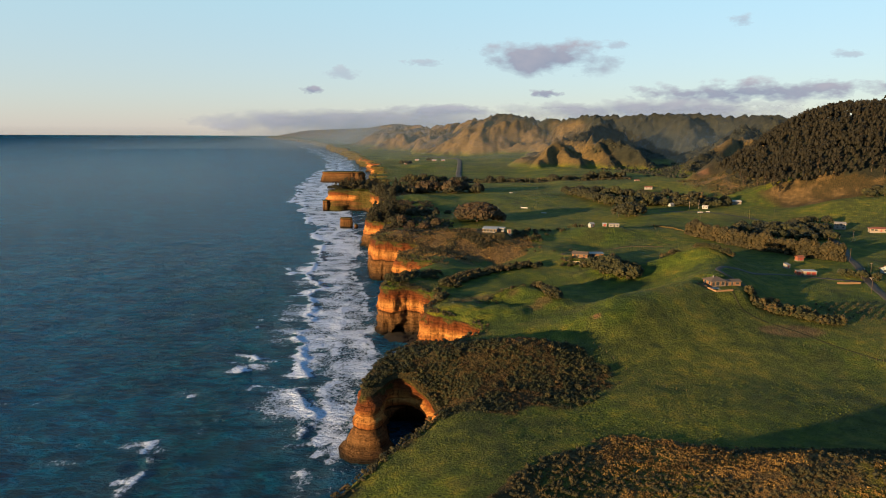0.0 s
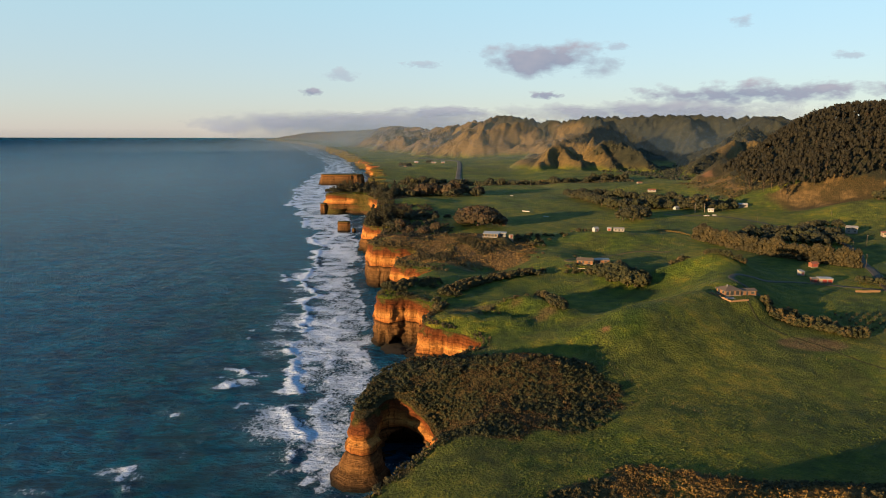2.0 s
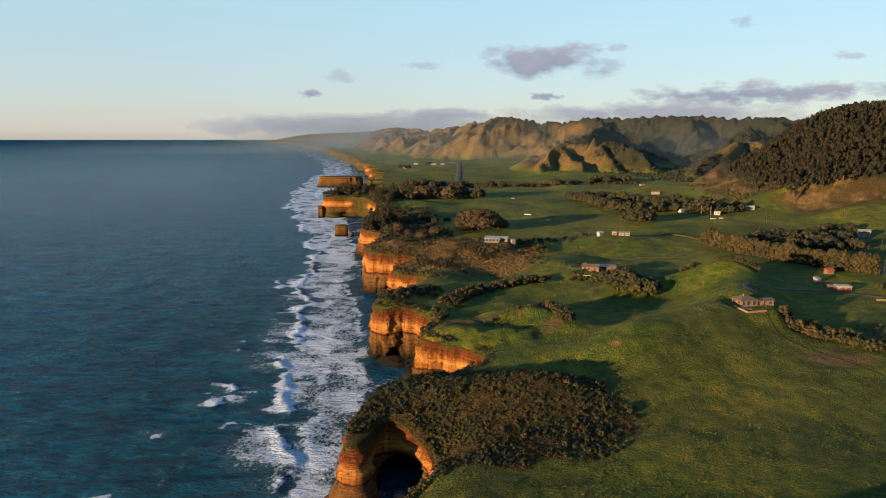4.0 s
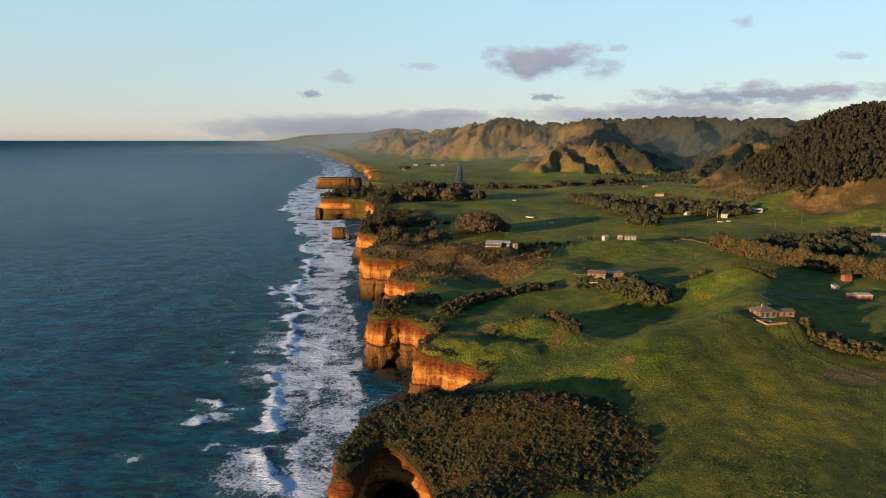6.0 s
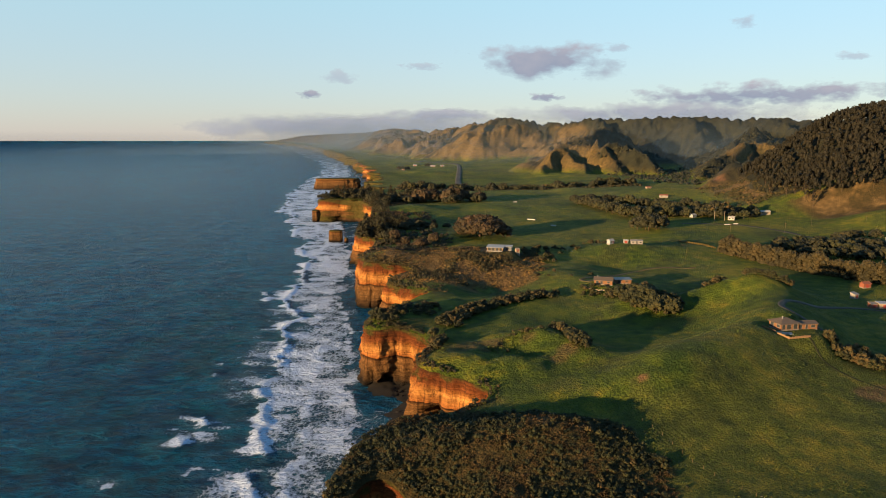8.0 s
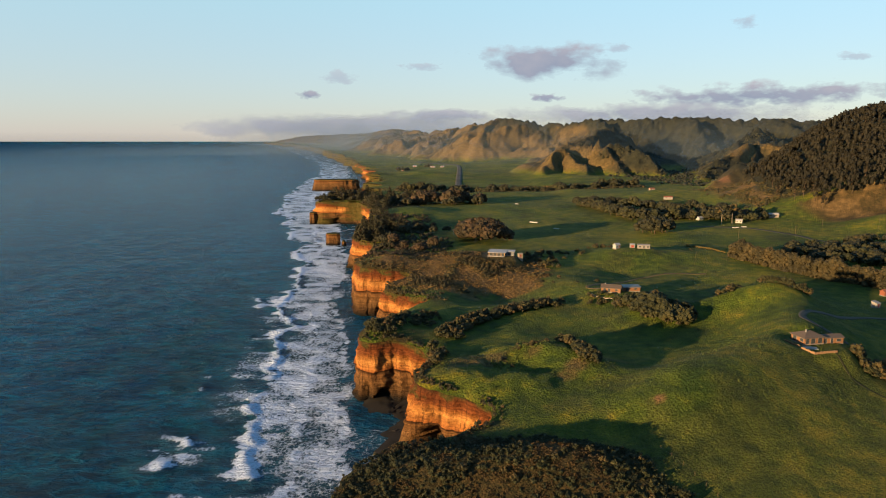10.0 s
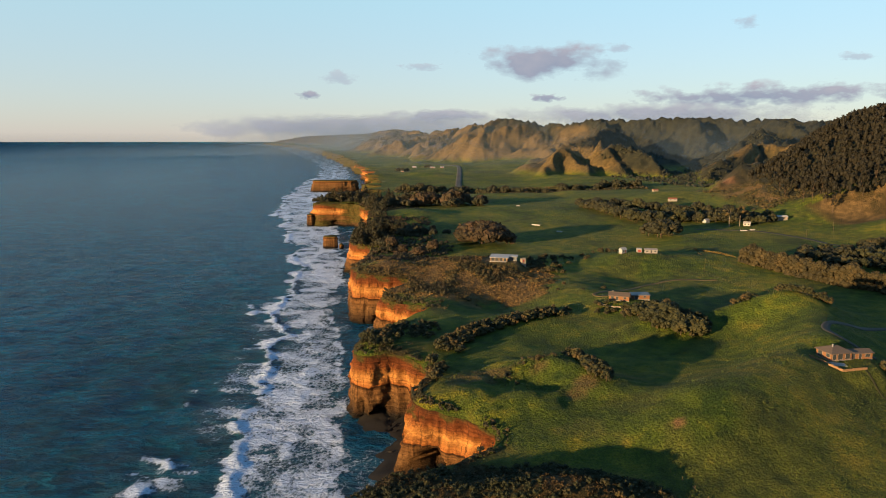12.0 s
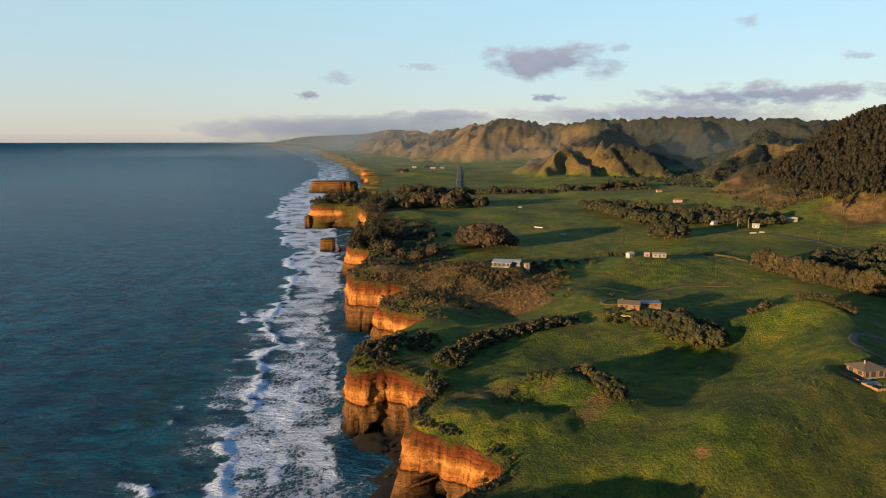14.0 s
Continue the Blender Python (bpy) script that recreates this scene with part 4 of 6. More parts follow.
def planted(kind, x, y, size=1.0, sink=0.15):
    """A copy of a tree at (x, y) on the ground, turned and sized."""
    z = ground_z(x, y) - sink
    return copy_thing(kind, pose(x, y, z, 0, 0, GREEN.uniform(0, 360)) @ Matrix.Diagonal((size * GREEN.uniform(0.9, 1.1), size * GREEN.uniform(0.9, 1.1), size * GREEN.uniform(0.85, 1.15), 1)))


def grove(kinds, places, group, size=(0.85, 1.15)):
    for x, y in places:
        ob = planted(GREEN.choice(kinds), x, y, GREEN.uniform(*size))
        ob["group"] = group


def strewn(n, area, seed, keep):
    """Random places in a rectangle (x0, y0, x1, y1), kept by a test on arrays."""
    rng = np.random.RandomState(seed)
    x, y = area[0] + rng.rand(n) * (area[2] - area[0]), area[1] + rng.rand(n) * (area[3] - area[1])
    ok = keep(x, y, rng)
    return x[ok], y[ok]


def cover(name, x, y, size, leaf, label, category, seed, spray=14, flat=0.8, long=0.55, lift=0.25):
    """Low growth as one mesh: a lump and its sprays at every place."""
    rng = np.random.RandomState(seed)
    z = height(x, y)
    C = np.stack([x, y, z + size * lift], 1)
    if spray < 0:
        V, F = sprays(rng, C, size * 0.8, -spray, long, flat)
    elif spray:
        V, F = merged(blobs(rng, C, size * 0.8, flat), sprays(rng, C, size * 0.8, spray, long, flat))
    else:
        V, F = blobs(rng, C, size, flat)
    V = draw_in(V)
    return tagged(sheet(name, V, F, leaf, (), False), label, category, kind="stuff")


def apart_from_sea(x, y, least=1.0):
    return coast_gap(x, y)[0] > least


def low_growth():
    # scrub on the near hill: green bushes at its rim and rust-brown bracken between
    def on_near(x, y, rng):
        return (near_scrub(x, y) > 0.5) & apart_from_sea(x, y, 2)
    x, y = strewn(16000, (-4, 126, 165, 190), 1, on_near)
    n = rough(x / 13, y / 13, 3) + 0.10 * smooth(60, 20, x) + 0.12 * smooth(160, 176, y)
    rng = np.random.RandomState(2)
    rust = n < 0.47 + 0.10 * rng.rand(len(x))
    cover("bracken", x[rust], y[rust], 0.35 + 0.35 * rng.rand(rust.sum()), RUST_LEAF, "rust-brown bracken covering the near hill", "bracken", 3, -13, 0.5, 0.7)
    g = ~rust
    s = 0.3 + 0.7 * rng.rand(g.sum()) ** 4
    for part_, spray in ((s < 0.42, -12), (s >= 0.42, 12)):
        cover("scrub", x[g][part_], y[g][part_], s[part_], SCRUB_LEAF, "olive and brown coastal scrub on the near hill", "scrub", 4, spray)

    # scrub over the headland mound
    def on_mound(x, y, rng):
        return (mound_scrub(x, y) > 0.35 + 0.3 * rng.rand(len(x))) & apart_from_sea(x, y, 0.8)
    x, y = strewn(17500, (-44, 200, 76, 280), 5, on_mound)
    n = rough(x / 10, y / 10, 3)
    rust = (n < 0.35 + 0.08 * rng.rand(len(x)))
    thin = (n > 0.30) | (rng.rand(len(x)) < 0.35)
    x, y, n, rust = x[thin], y[thin], n[thin], rust[thin]
    cover("bracken", x[rust], y[rust], 0.35 + 0.3 * rng.rand(rust.sum()), BROWN_LEAF, "dry brown bracken patches on the headland", "bracken", 6, -13, 0.45, 0.7)
    g = ~rust
    s = 0.28 + 0.8 * rng.rand(g.sum()) ** 4
    for part_, spray in ((s < 0.42, -12), (s >= 0.42, 12)):
        cover("scrub", x[g][part_], y[g][part_], s[part_], HEAD_LEAF, "dense dark olive scrub over the headland", "scrub", 7, spray)

    # hill round the flat-roofed house, and the cliff edge there
    def on_shed(x, y, rng):
        near_house = np.hypot(x - 43, y - 527) > 15
        return (shed_scrub(x, y) > 0.3 + 0.4 * rng.rand(len(x))) & near_house & apart_from_sea(x, y, 1)
    x, y = strewn(15000, (-62, 455, 80, 570), 8, on_shed)
    n = rough(x / 16, y / 16, 4)
    some = (n < 0.38) | (rng.rand(len(x)) < 0.5)
    x, y, n = x[some], y[some], n[some]
    rust = n > 0.395 + 0.10 * (rng.rand(len(x)) - 0.5)
    cover("bracken", x[rust], y[rust], 0.4 + 0.4 * rng.rand(rust.sum()), RUST_LEAF, "golden brown rough growth on the cliff-top hill", "bracken", 9, -8, 0.5, 0.8)
    g = ~rust
    cover("scrub", x[g], y[g], 0.5 + 1.3 * rng.rand(g.sum()) ** 3, SCRUB_LEAF, "mixed green scrub on the cliff-top hill", "scrub", 10, 10)

    # fringe along the cliff edge
    i = RNG.randint(0, len(COAST) - 1, 4200)
    i = i[(COAST[i, 1] > 130) & (COAST[i, 1] < 1900)]
    t = np.gradient(COAST, axis=0)[i]
    t /= np.linalg.norm(t, axis=1)[:, None]
    back = 0.2 + RNG.rand(len(i)) ** 1.6 * (4 + (COAST[i, 1] > 370) * 8)
    x, y = COAST[i, 0] + t[:, 1] * back, COAST[i, 1] - t[:, 0] * back
    ok = rough(x / 22, y / 22, 3) > 0.46
    x, y = x[ok], y[ok]
    cover("cliff_edge_scrub", x, y, (0.35 + 0.8 * RNG.rand(len(x)) ** 2) * np.where(y > 370, 1.5, 1.0), SCRUB_LEAF, "low dark scrub along the cliff edge", "scrub", 11, 9, lift=-0.1)

    # brush over the cliff top beyond the flat-roofed house
    def on_brush(x, y, rng):
        d = coast_gap(x, y)[0]
        return (d > 1.5) & (d < 62 + 30 * (rough(x / 30, y / 30, 3) - 0.5)) & (rough(x / 15, y / 15, 3) + 0.3 * rng.rand(len(x)) > 0.55) & (np.hypot((x + 36) / 44, (y - 812) / 32) > 1)
    x, y = strewn(7000, (-110, 545, 20, 960), 16, on_brush)
    red = rough(x / 24, y / 24, 2) > 0.5
    cover("brush", x[red], y[red], 1.0 + 1.3 * rng.rand(red.sum()), RUSSET_LEAF, "reddish-brown brush along the cliff top", "scrub", 17, 8)
    cover("brush", x[~red], y[~red], 1.0 + 1.5 * rng.rand((~red).sum()), DARK_LEAF, "dark green brush along the cliff top", "scrub", 18, 8)
    # rough scrub on the slope left of the pines
    def on_slope(x, y, rng):
        return (x - 0.06 * (y - 900) > 352 + 14 * rng.rand(len(x))) & (rough(x / 22, y / 22, 3) > 0.5)
    x, y = strewn(1500, (340, 800, 440, 1110), 24, on_slope)
    cover("scrub", x, y, 1.2 + 1.6 * rng.rand(len(x)), SCRUB_LEAF, "brown and green scrub on the lower slope", "scrub", 25, 6)
    # bush along the stream gully
    def in_gully(x, y, rng):
        return np.abs(y - 1180 - 0.12 * x) < 34 + 16 * rng.rand(len(x))
    x, y = strewn(3000, (-80, 1090, 350, 1270), 19, in_gully)
    cover("bush", x, y, 2.0 + 2.2 * rng.rand(len(x)), SCRUB_LEAF, "dense dark bush filling the stream gully", "woodland", 20, 5)

    # brown scrub and rank grass along the crest of the hump
    def on_hump(x, y, rng):
        return line_gap(x, y, [(24, 330), (38, 343), (52, 348)])[0] < 7 * rng.rand(len(x)) ** 0.7
    x, y = strewn(2600, (14, 318, 62, 358), 26, on_hump)
    brown = rough(x / 6, y / 6, 3) > 0.47
    cover("scrub", x[brown], y[brown], 0.3 + 0.9 * rng.rand(brown.sum()) ** 2, SCRUB_LEAF, "brown scrub along the crest of the grassy hump", "scrub", 27, 9)
    cover("rank_grass", x[~brown], y[~brown], 0.3 + 0.4 * rng.rand((~brown).sum()), FIELD_LEAF, "rank grass tufts on the grassy hump", "grass", 28, -8, 0.5, 1.0, 0.1)
    # coarse grass tufts in the pasture
    def on_field(x, y, rng):
        keep = (near_scrub(x, y) < 0.5) & (mound_scrub(x, y) < 0.2)
        return keep & (rough(x / 12, y / 12, 3) + 0.25 * (rng.rand(len(x)) - 0.5) > 0.5) & apart_from_sea(x, y, 2)
    x, y = strewn(20000, (-20, 160, 185, 350), 12, on_field)
    cover("grass_tuft", x, y, 0.2 + 0.28 * rng.rand(len(x)) ** 3, FIELD_LEAF, "coarse tufts in the green pasture", "grass", 13, -6, 0.5, 1.0, 0.1)


def far_woods():
    # woods on the ranges
    def wooded(x, y, rng):
        f = foot_gap(x, y)
        edge = np.interp(x / (y + 2), [0.0, 0.1, 0.2, 0.27, 0.31], [330, 300, 330, 200, -60])
        v = (f - edge) / 300 + 1.5 * (rough(x / 420, y / 420, 4) - 0.5) + 1.2 * (rough(x / 60, y / 60, 4) - 0.5)
        return (v > 0.1 * rng.rand(len(x))) & (f > -20) & (height(x, y) > 34) & (x / y < 0.85) & (np.hypot((x - 665) / 110, (y - 1500) / 90) > 0.9) & (rng.rand(len(x)) < 0.9)
    x, y = strewn(8500, (250, 1150, 1500, 1750), 21, wooded)
    s = 1.6 + 2.0 * np.random.RandomState(22).rand(len(x))
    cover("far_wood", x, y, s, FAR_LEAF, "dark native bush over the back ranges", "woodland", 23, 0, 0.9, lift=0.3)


low_growth()
far_woods()


def plant_trees():
    shrubs = [tagged(tree(("shrub", "evergreen_shrub", "coastal_shrub")[k], 40 + k, 2.6, 1.8, leaf, "round", 15, 16, 0.0, 0.08), label, "shrub") for k, (leaf, label) in enumerate((
        (SHRUB_LEAF, "rounded olive-green garden shrub in pasture"), (SHRUB_LEAF, "bushy green evergreen shrub on the slope"), (SCRUB_LEAF, "brownish coastal shrub with dense crown")))]
    pale = tagged(tree("flowering_shrub", 50, 2.8, 1.9, PALE_LEAF, "round", 13, 18, 0.1, 0.08), "pale silvery rounded shrub among dark scrub", "shrub")
    dark = [tagged(tree("evergreen_tree", 60 + k, 8.5, 5.4, DARK_LEAF, "round", 28, 8, 0.02, 0.28), "dark green broadleaf tree with spreading crown", "tree") for k in range(2)]
    olive = [tagged(tree("broadleaf_tree", 65 + k, 8.0, 4.8, SHRUB_LEAF, "round", 28, 8, 0.02, 0.25), "olive-green broadleaf tree with rounded crown", "tree") for k in range(2)]
    russet = [tagged(tree("coastal_tree", 70 + k, 13, 10, RUSSET_LEAF, "round", 80, 14, 0.02, 0.6), "huge spreading russet-brown coastal tree", "tree") for k in range(2)]
    giant = tagged(tree("coastal_tree", 73, 18, 23, RUSSET_LEAF, "round", 300, 14, 0.0, 1.1, None, 0.13), "huge spreading russet-brown coastal tree", "tree")
    hedge = [tagged(tree("shelterbelt_tree", 75 + k, 11, 4.3, HEDGE_LEAF, "column", 64, 14, 0.03, 0.25), "tall bronze-green tree in a dense shelterbelt row", "tree") for k in range(3)]
    conifer = [tagged(tree("conifer", 80 + k, 11, 3.6, DARK_LEAF, "cone", 40, 12, 0.12, 0.25), "dark wind-shaped conifer near the cliff edge", "tree") for k in range(2)]
    pine = [tagged(tree("pine", 85 + k, 22, 3.3, PINE_LEAF, "pine", 24, 7, 0.28, 0.3), "tall dark plantation pine on the steep hill", "tree") for k in range(3)]
    gold = tagged(tree("gorse_bush", 90, 1.9, 1.6, YELLOW_LEAF, "round", 10, 16, 0.05, 0.06), "yellow-green gorse bush in a low row", "shrub")
    gum = tagged(tree("gum_tree", 95, 17, 7.5, SCRUB_LEAF, "round", 16, 12, 0.45, 0.38, PALE_BARK, 0.2), "tall gum tree with bare pale trunk", "tree")
    young = tagged(tree("young_tree", 97, 2.4, 1.1, DARK_LEAF, "round", 9, 14, 0.25, 0.06), "small young tree in orchard rows", "tree")
    masters = shrubs + [pale, giant] + dark + olive + russet + hedge + conifer + pine + [gold, gum, young]
    rnd = GREEN.uniform

    def line(pts, step, jitter):
        out = []
        for (ax, ay), (bx, by) in zip(pts, pts[1:]):
            n = max(1, round(math.hypot(bx - ax, by - ay) / step))
            out += [(ax + (bx - ax) * k / n + rnd(-jitter, jitter), ay + (by - ay) * k / n + rnd(-jitter, jitter)) for k in range(n)]
        return out

    def patch(cx, cy, rx, ry, n):
        out = []
        for _ in range(n):
            a, r = rnd(0, 6.3), rnd(0, 1) ** 0.5
            out.append((cx + rx * r * math.cos(a), cy + ry * r * math.sin(a)))
        return out

    grove(hedge, line([(214, 545), (240, 470), (276, 424)], 3.7, 0.8), "shelterbelt row", (0.95, 1.2))
    grove(dark + olive, patch(300, 545, 44, 34, 54), "grove behind the shelterbelt", (0.9, 1.4))
    grove(shrubs, patch(166, 315, 9, 6, 30) + patch(176, 306, 10, 7, 34) + patch(186, 296, 8, 6, 20), "shrubs below the brick house", (1.1, 2.0))
    grove(shrubs + olive, patch(107, 396, 10, 9, 34) + patch(114, 388, 8, 8, 34) + patch(106, 412, 10, 8, 22), "garden shrubs round the tan house", (0.7, 0.95))
    grove(shrubs, patch(107, 396, 12, 10, 40) + patch(115, 389, 9, 9, 36) + patch(100, 416, 10, 7, 24), "garden shrubs round the tan house", (1.1, 1.9))
    grove(shrubs, patch(85, 428, 7, 7, 14), "garden shrubs round the tan house", (0.7, 1.1))
    grove(hedge, [(110, 402)], "garden shrubs round the tan house", (0.7, 0.75))
    grove(shrubs, line([(143, 402), (154, 405)], 1.6, 1.2), "shrub row on the crest", (1.1, 1.7))
    grove(shrubs, line([(165, 404), (186, 394)], 1.5, 1.4), "shrub row on the crest", (1.1, 1.7))
    grove(shrubs, line([(52, 350), (56, 338), (58.5, 319)], 0.55, 2.4), "shrubs on the grassy hump", (1.1, 1.9))
    grove([pale], [(50, 343), (58, 331), (60, 322), (62, 326)], "pale shrubs", (0.7, 0.9))
    grove(shrubs[2:], patch(40, 341, 10, 3, 9), "brown shrubs on the hump", (0.4, 0.7))
    grove(shrubs + [shrubs[2]], line([(4, 372), (10, 384), (22, 398), (34, 408), (48, 418), (62, 424)], 0.5, 5.0) + patch(4, 370, 6, 8, 26), "dark shrub belt in the gully", (1.0, 1.6))
    grove([pale], [(16, 389), (23, 397), (33, 405)], "pale shrubs", (0.8, 1.0))
    grove(shrubs, [p for p in patch(-28, 374, 9, 10, 50) + patch(-14, 394, 13, 16, 44) + patch(-2, 344, 4, 12, 26) if apart_from_sea(np.array([p[0]]), np.array([p[1]]), 1.5)[0]], "scrub at the cliff corner", (0.7, 1.4))
    grove(shrubs[1:], [p for p in patch(18, 240, 48, 26, 70) if p[0] > -26 and apart_from_sea(np.array([p[0]]), np.array([p[1]]), 3)[0]], "bushes on the headland", (0.45, 0.85))
    grove([giant], [(34, 640)], "great coastal tree clump", (1.18, 1.2))
    grove(russet, [(56, 644), (20, 646)], "great coastal tree clump", (0.8, 0.9))
    grove(russet, [(-18, 590), (-32, 604), (-8, 612), (-42, 622)], "coastal trees on the cliff", (0.45, 0.7))
    grove(conifer, patch(-64, 640, 14, 14, 18) + patch(-56, 690, 22, 34, 34), "dark conifers on the headland", (0.8, 1.4))
    grove(dark, patch(-24, 690, 30, 30, 24), "dark trees behind the headland", (0.6, 1.0))
    rim = []
    slope = np.gradient(COAST, axis=0)
    slope /= np.linalg.norm(slope, axis=1)[:, None]
    for i in np.flatnonzero((COAST[:, 1] > 600) & (COAST[:, 1] < 1120)):
        for _ in range(2 if COAST[i, 1] > 880 else 1):
            back = rnd(2.5, 18)
            rim.append((COAST[i, 0] + slope[i, 1] * back, COAST[i, 1] - slope[i, 0] * back))
    rim = [p for p in rim[::2] if apart_from_sea(np.array([p[0]]), np.array([p[1]]), 2)[0]]
    grove(conifer + dark, rim, "wind-shaped trees along the far cliff edge", (0.5, 0.95))
    grove(conifer + dark, patch(-125, 990, 42, 16, 30) + patch(-62, 940, 38, 50, 46), "dark conifers on the far headland", (1.0, 1.7))
    grove(dark + russet[:1], patch(14, 930, 46, 24, 30), "dark trees behind the headland", (1.0, 1.6))
    grove(dark + olive, line([(176, 890), (190, 800), (206, 740), (232, 745), (275, 750)], 3.6, 7) + line([(182, 884), (210, 850), (270, 800), (320, 790)], 4.5, 9), "trees along the stream", (1.1, 1.8))
    grove(dark, [(194, 668), (203, 664), (188, 674), (199, 674), (207, 668), (195, 662)], "round dark tree by the lane", (1.7, 2.0))
    grove([gold], line([(200, 598), (214, 556)], 2.2, 0.5), "gorse row", (0.8, 1.1))
    grove([gum], [(280, 716), (292, 720)], "pale-trunked gum trees", (1.1, 1.25))
    grove(dark + olive, patch(305, 745, 34, 18, 44) + patch(258, 772, 28, 18, 30) + patch(352, 600, 20, 12, 8), "trees in the hamlet", (0.8, 1.3))
    grove(olive + shrubs, patch(262, 372, 9, 8, 8) + patch(252, 384, 7, 5, 6), "trees by the lane", (0.6, 0.9))
    grove(dark, patch(-46, 2050, 14, 12, 6) + patch(-110, 1890, 16, 12, 5), "trees by the far farm", (1.0, 1.5))
    grove(shrubs, patch(88, 560, 30, 16, 26) + patch(76, 530, 16, 14, 18) + patch(128, 590, 14, 8, 10), "shrubs in the hollow", (0.9, 1.6))
    grove(shrubs, [(68, 466), (82, 462), (96, 470), (74, 480), (104, 424), (108, 430)], "single shrubs in the pasture", (0.7, 1.0))
    for r in range(6):
        grove([young], [(196 + r * 5.6 + k * 0.8, 322 - k * 4.6 + rnd(-0.3, 0.3)) for k in range(6)], "orchard rows", (0.9, 1.1))
    belt = []
    for k in range(70):
        x = rnd(-70, 340)
        belt.append((x, 1180 + 0.12 * x + rnd(-26, 26)))
    grove(dark + olive, belt, "wooded stream gully", (1.1, 1.9))
    woods = []
    while len(woods) < 285:
        x, y = rnd(385, 720), rnd(680, 850)
        if x > 386 and x > 0.47 * (y - 60) + rnd(-12, 12) and y > 738 - 0.2 * (x - 400) and y < 900 - 0.05 * x and x / y < 0.98:
            woods.append((x, y))
    grove(pine, woods, "pine plantation on the hill", (0.8, 1.12))
    def fill(x, y, rng):
        return (((x - 640) / 300) ** 2 + ((y - 880) / 230) ** 2 < 1) & (y > 744 - 0.2 * (x - 400)) & (x > 392) & (x > 0.47 * (y - 60) + 24 * (rng.rand(len(x)) - 0.5)) & (x / y < 1.0)
    px, py = strewn(7800, (385, 680, 900, 1020), 31, fill)
    rng = np.random.RandomState(32)
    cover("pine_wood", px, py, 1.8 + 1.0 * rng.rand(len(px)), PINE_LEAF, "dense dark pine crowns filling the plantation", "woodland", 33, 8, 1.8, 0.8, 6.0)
    grove(olive + dark, patch(470, 668, 24, 9, 14), "trees at the foot of the pine hill", (0.9, 1.3))
    grove(olive + dark, patch(500, 690, 40, 16, 18), "trees at the foot of the pine hill", (0.8, 1.2))
    for ob in masters:
        for o in (*ob.children_recursive, ob):
            bpy.data.objects.remove(o)


plant_trees()

# ---- buildings, roads, fences ----
BRICK = plain("tan_brick", (0.091, 0.0455, 0.0224), 0.85, 0, 4, 0.2, 0.01)
CREAM = plain("cream_weatherboard", (0.135, 0.112, 0.09), 0.7, 0, 3, 0.12, 0.01)
WHITE = plain("white_paint", (0.115, 0.115, 0.12), 0.6, 0, 2, 0.08, 0.005)
GREY_ROOF = plain("grey_tile_roof", (0.048, 0.0384, 0.032), 0.75, 0, 3, 0.25, 0.02)
PALE_ROOF = plain("pale_steel_roof", (0.162, 0.166, 0.178), 0.5, 0, 1, 0.1, 0.0)
DARK_ROOF = plain("dark_steel_roof", (0.055, 0.065, 0.08), 0.4, 0, 1, 0.2, 0.0)
RED_ROOF = plain("red_roof", (0.10, 0.036, 0.022), 0.7, 0, 2, 0.2, 0.01)
RED_DOOR = plain("red_door", (0.12, 0.022, 0.018), 0.6, 0, 2, 0.15, 0.0)
TIMBER = plain("timber", (0.10, 0.062, 0.034), 0.85, 0, 4, 0.25, 0.01)
CONCRETE = plain("concrete", (0.10, 0.095, 0.09), 0.85, 0, 1.2, 0.15, 0.01)
ASPHALT = plain("asphalt", (0.020, 0.019, 0.018), 0.85, 0, 0.8, 0.25, 0.01)
GRAVEL = plain("gravel", (0.055, 0.040, 0.015), 0.95, 0, 1.5, 0.3, 0.03)
SOIL = plain("worn_earth", (0.012, 0.013, 0.004), 0.95, 0, 0.9, 0.4, 0.04)
STEEL = plain("galvanised_steel", (0.10, 0.10, 0.10), 0.4, 0.6, 2, 0.1, 0.0)
WRAP = plain("white_wrap", (0.22, 0.22, 0.22), 0.45, 0, 2, 0.06, 0.01)
BLUE_PAINT = plain("pale_blue_paint", (0.12, 0.155, 0.18), 0.6, 0, 2, 0.1, 0.0)
GLASS, _nt, _b = material("window_glass")
_b.inputs["Base Color"].default_value = (0.02, 0.025, 0.03, 1)
_b.inputs["Roughness"].default_value = 0.06


def box(x0, x1, y0, y1, z0, z1):
    V = np.array([(x, y, z) for z in (z0, z1) for y in (y0, y1) for x in (x0, x1)], float)
    return V, np.array([(0, 2, 3, 1), (4, 5, 7, 6), (0, 1, 5, 4), (1, 3, 7, 5), (3, 2, 6, 7), (2, 0, 4, 6)])


def prism(profile, x0, x1, along="x"):
    """A convex outline in (side, z), drawn out along x or y, in triangles."""
    n = len(profile)
    V = [(x, p, z) if along == "x" else (p, x, z) for x in (x0, x1) for p, z in profile]
    F = [(0, i + 1, i) for i in range(1, n - 1)] + [(n, n + i, n + i + 1) for i in range(1, n - 1)]
    for i in range(n):
        j = (i + 1) % n
        F += [(i, j, n + j), (i, n + j, n + i)]
    return np.array(V, float), np.array(F)


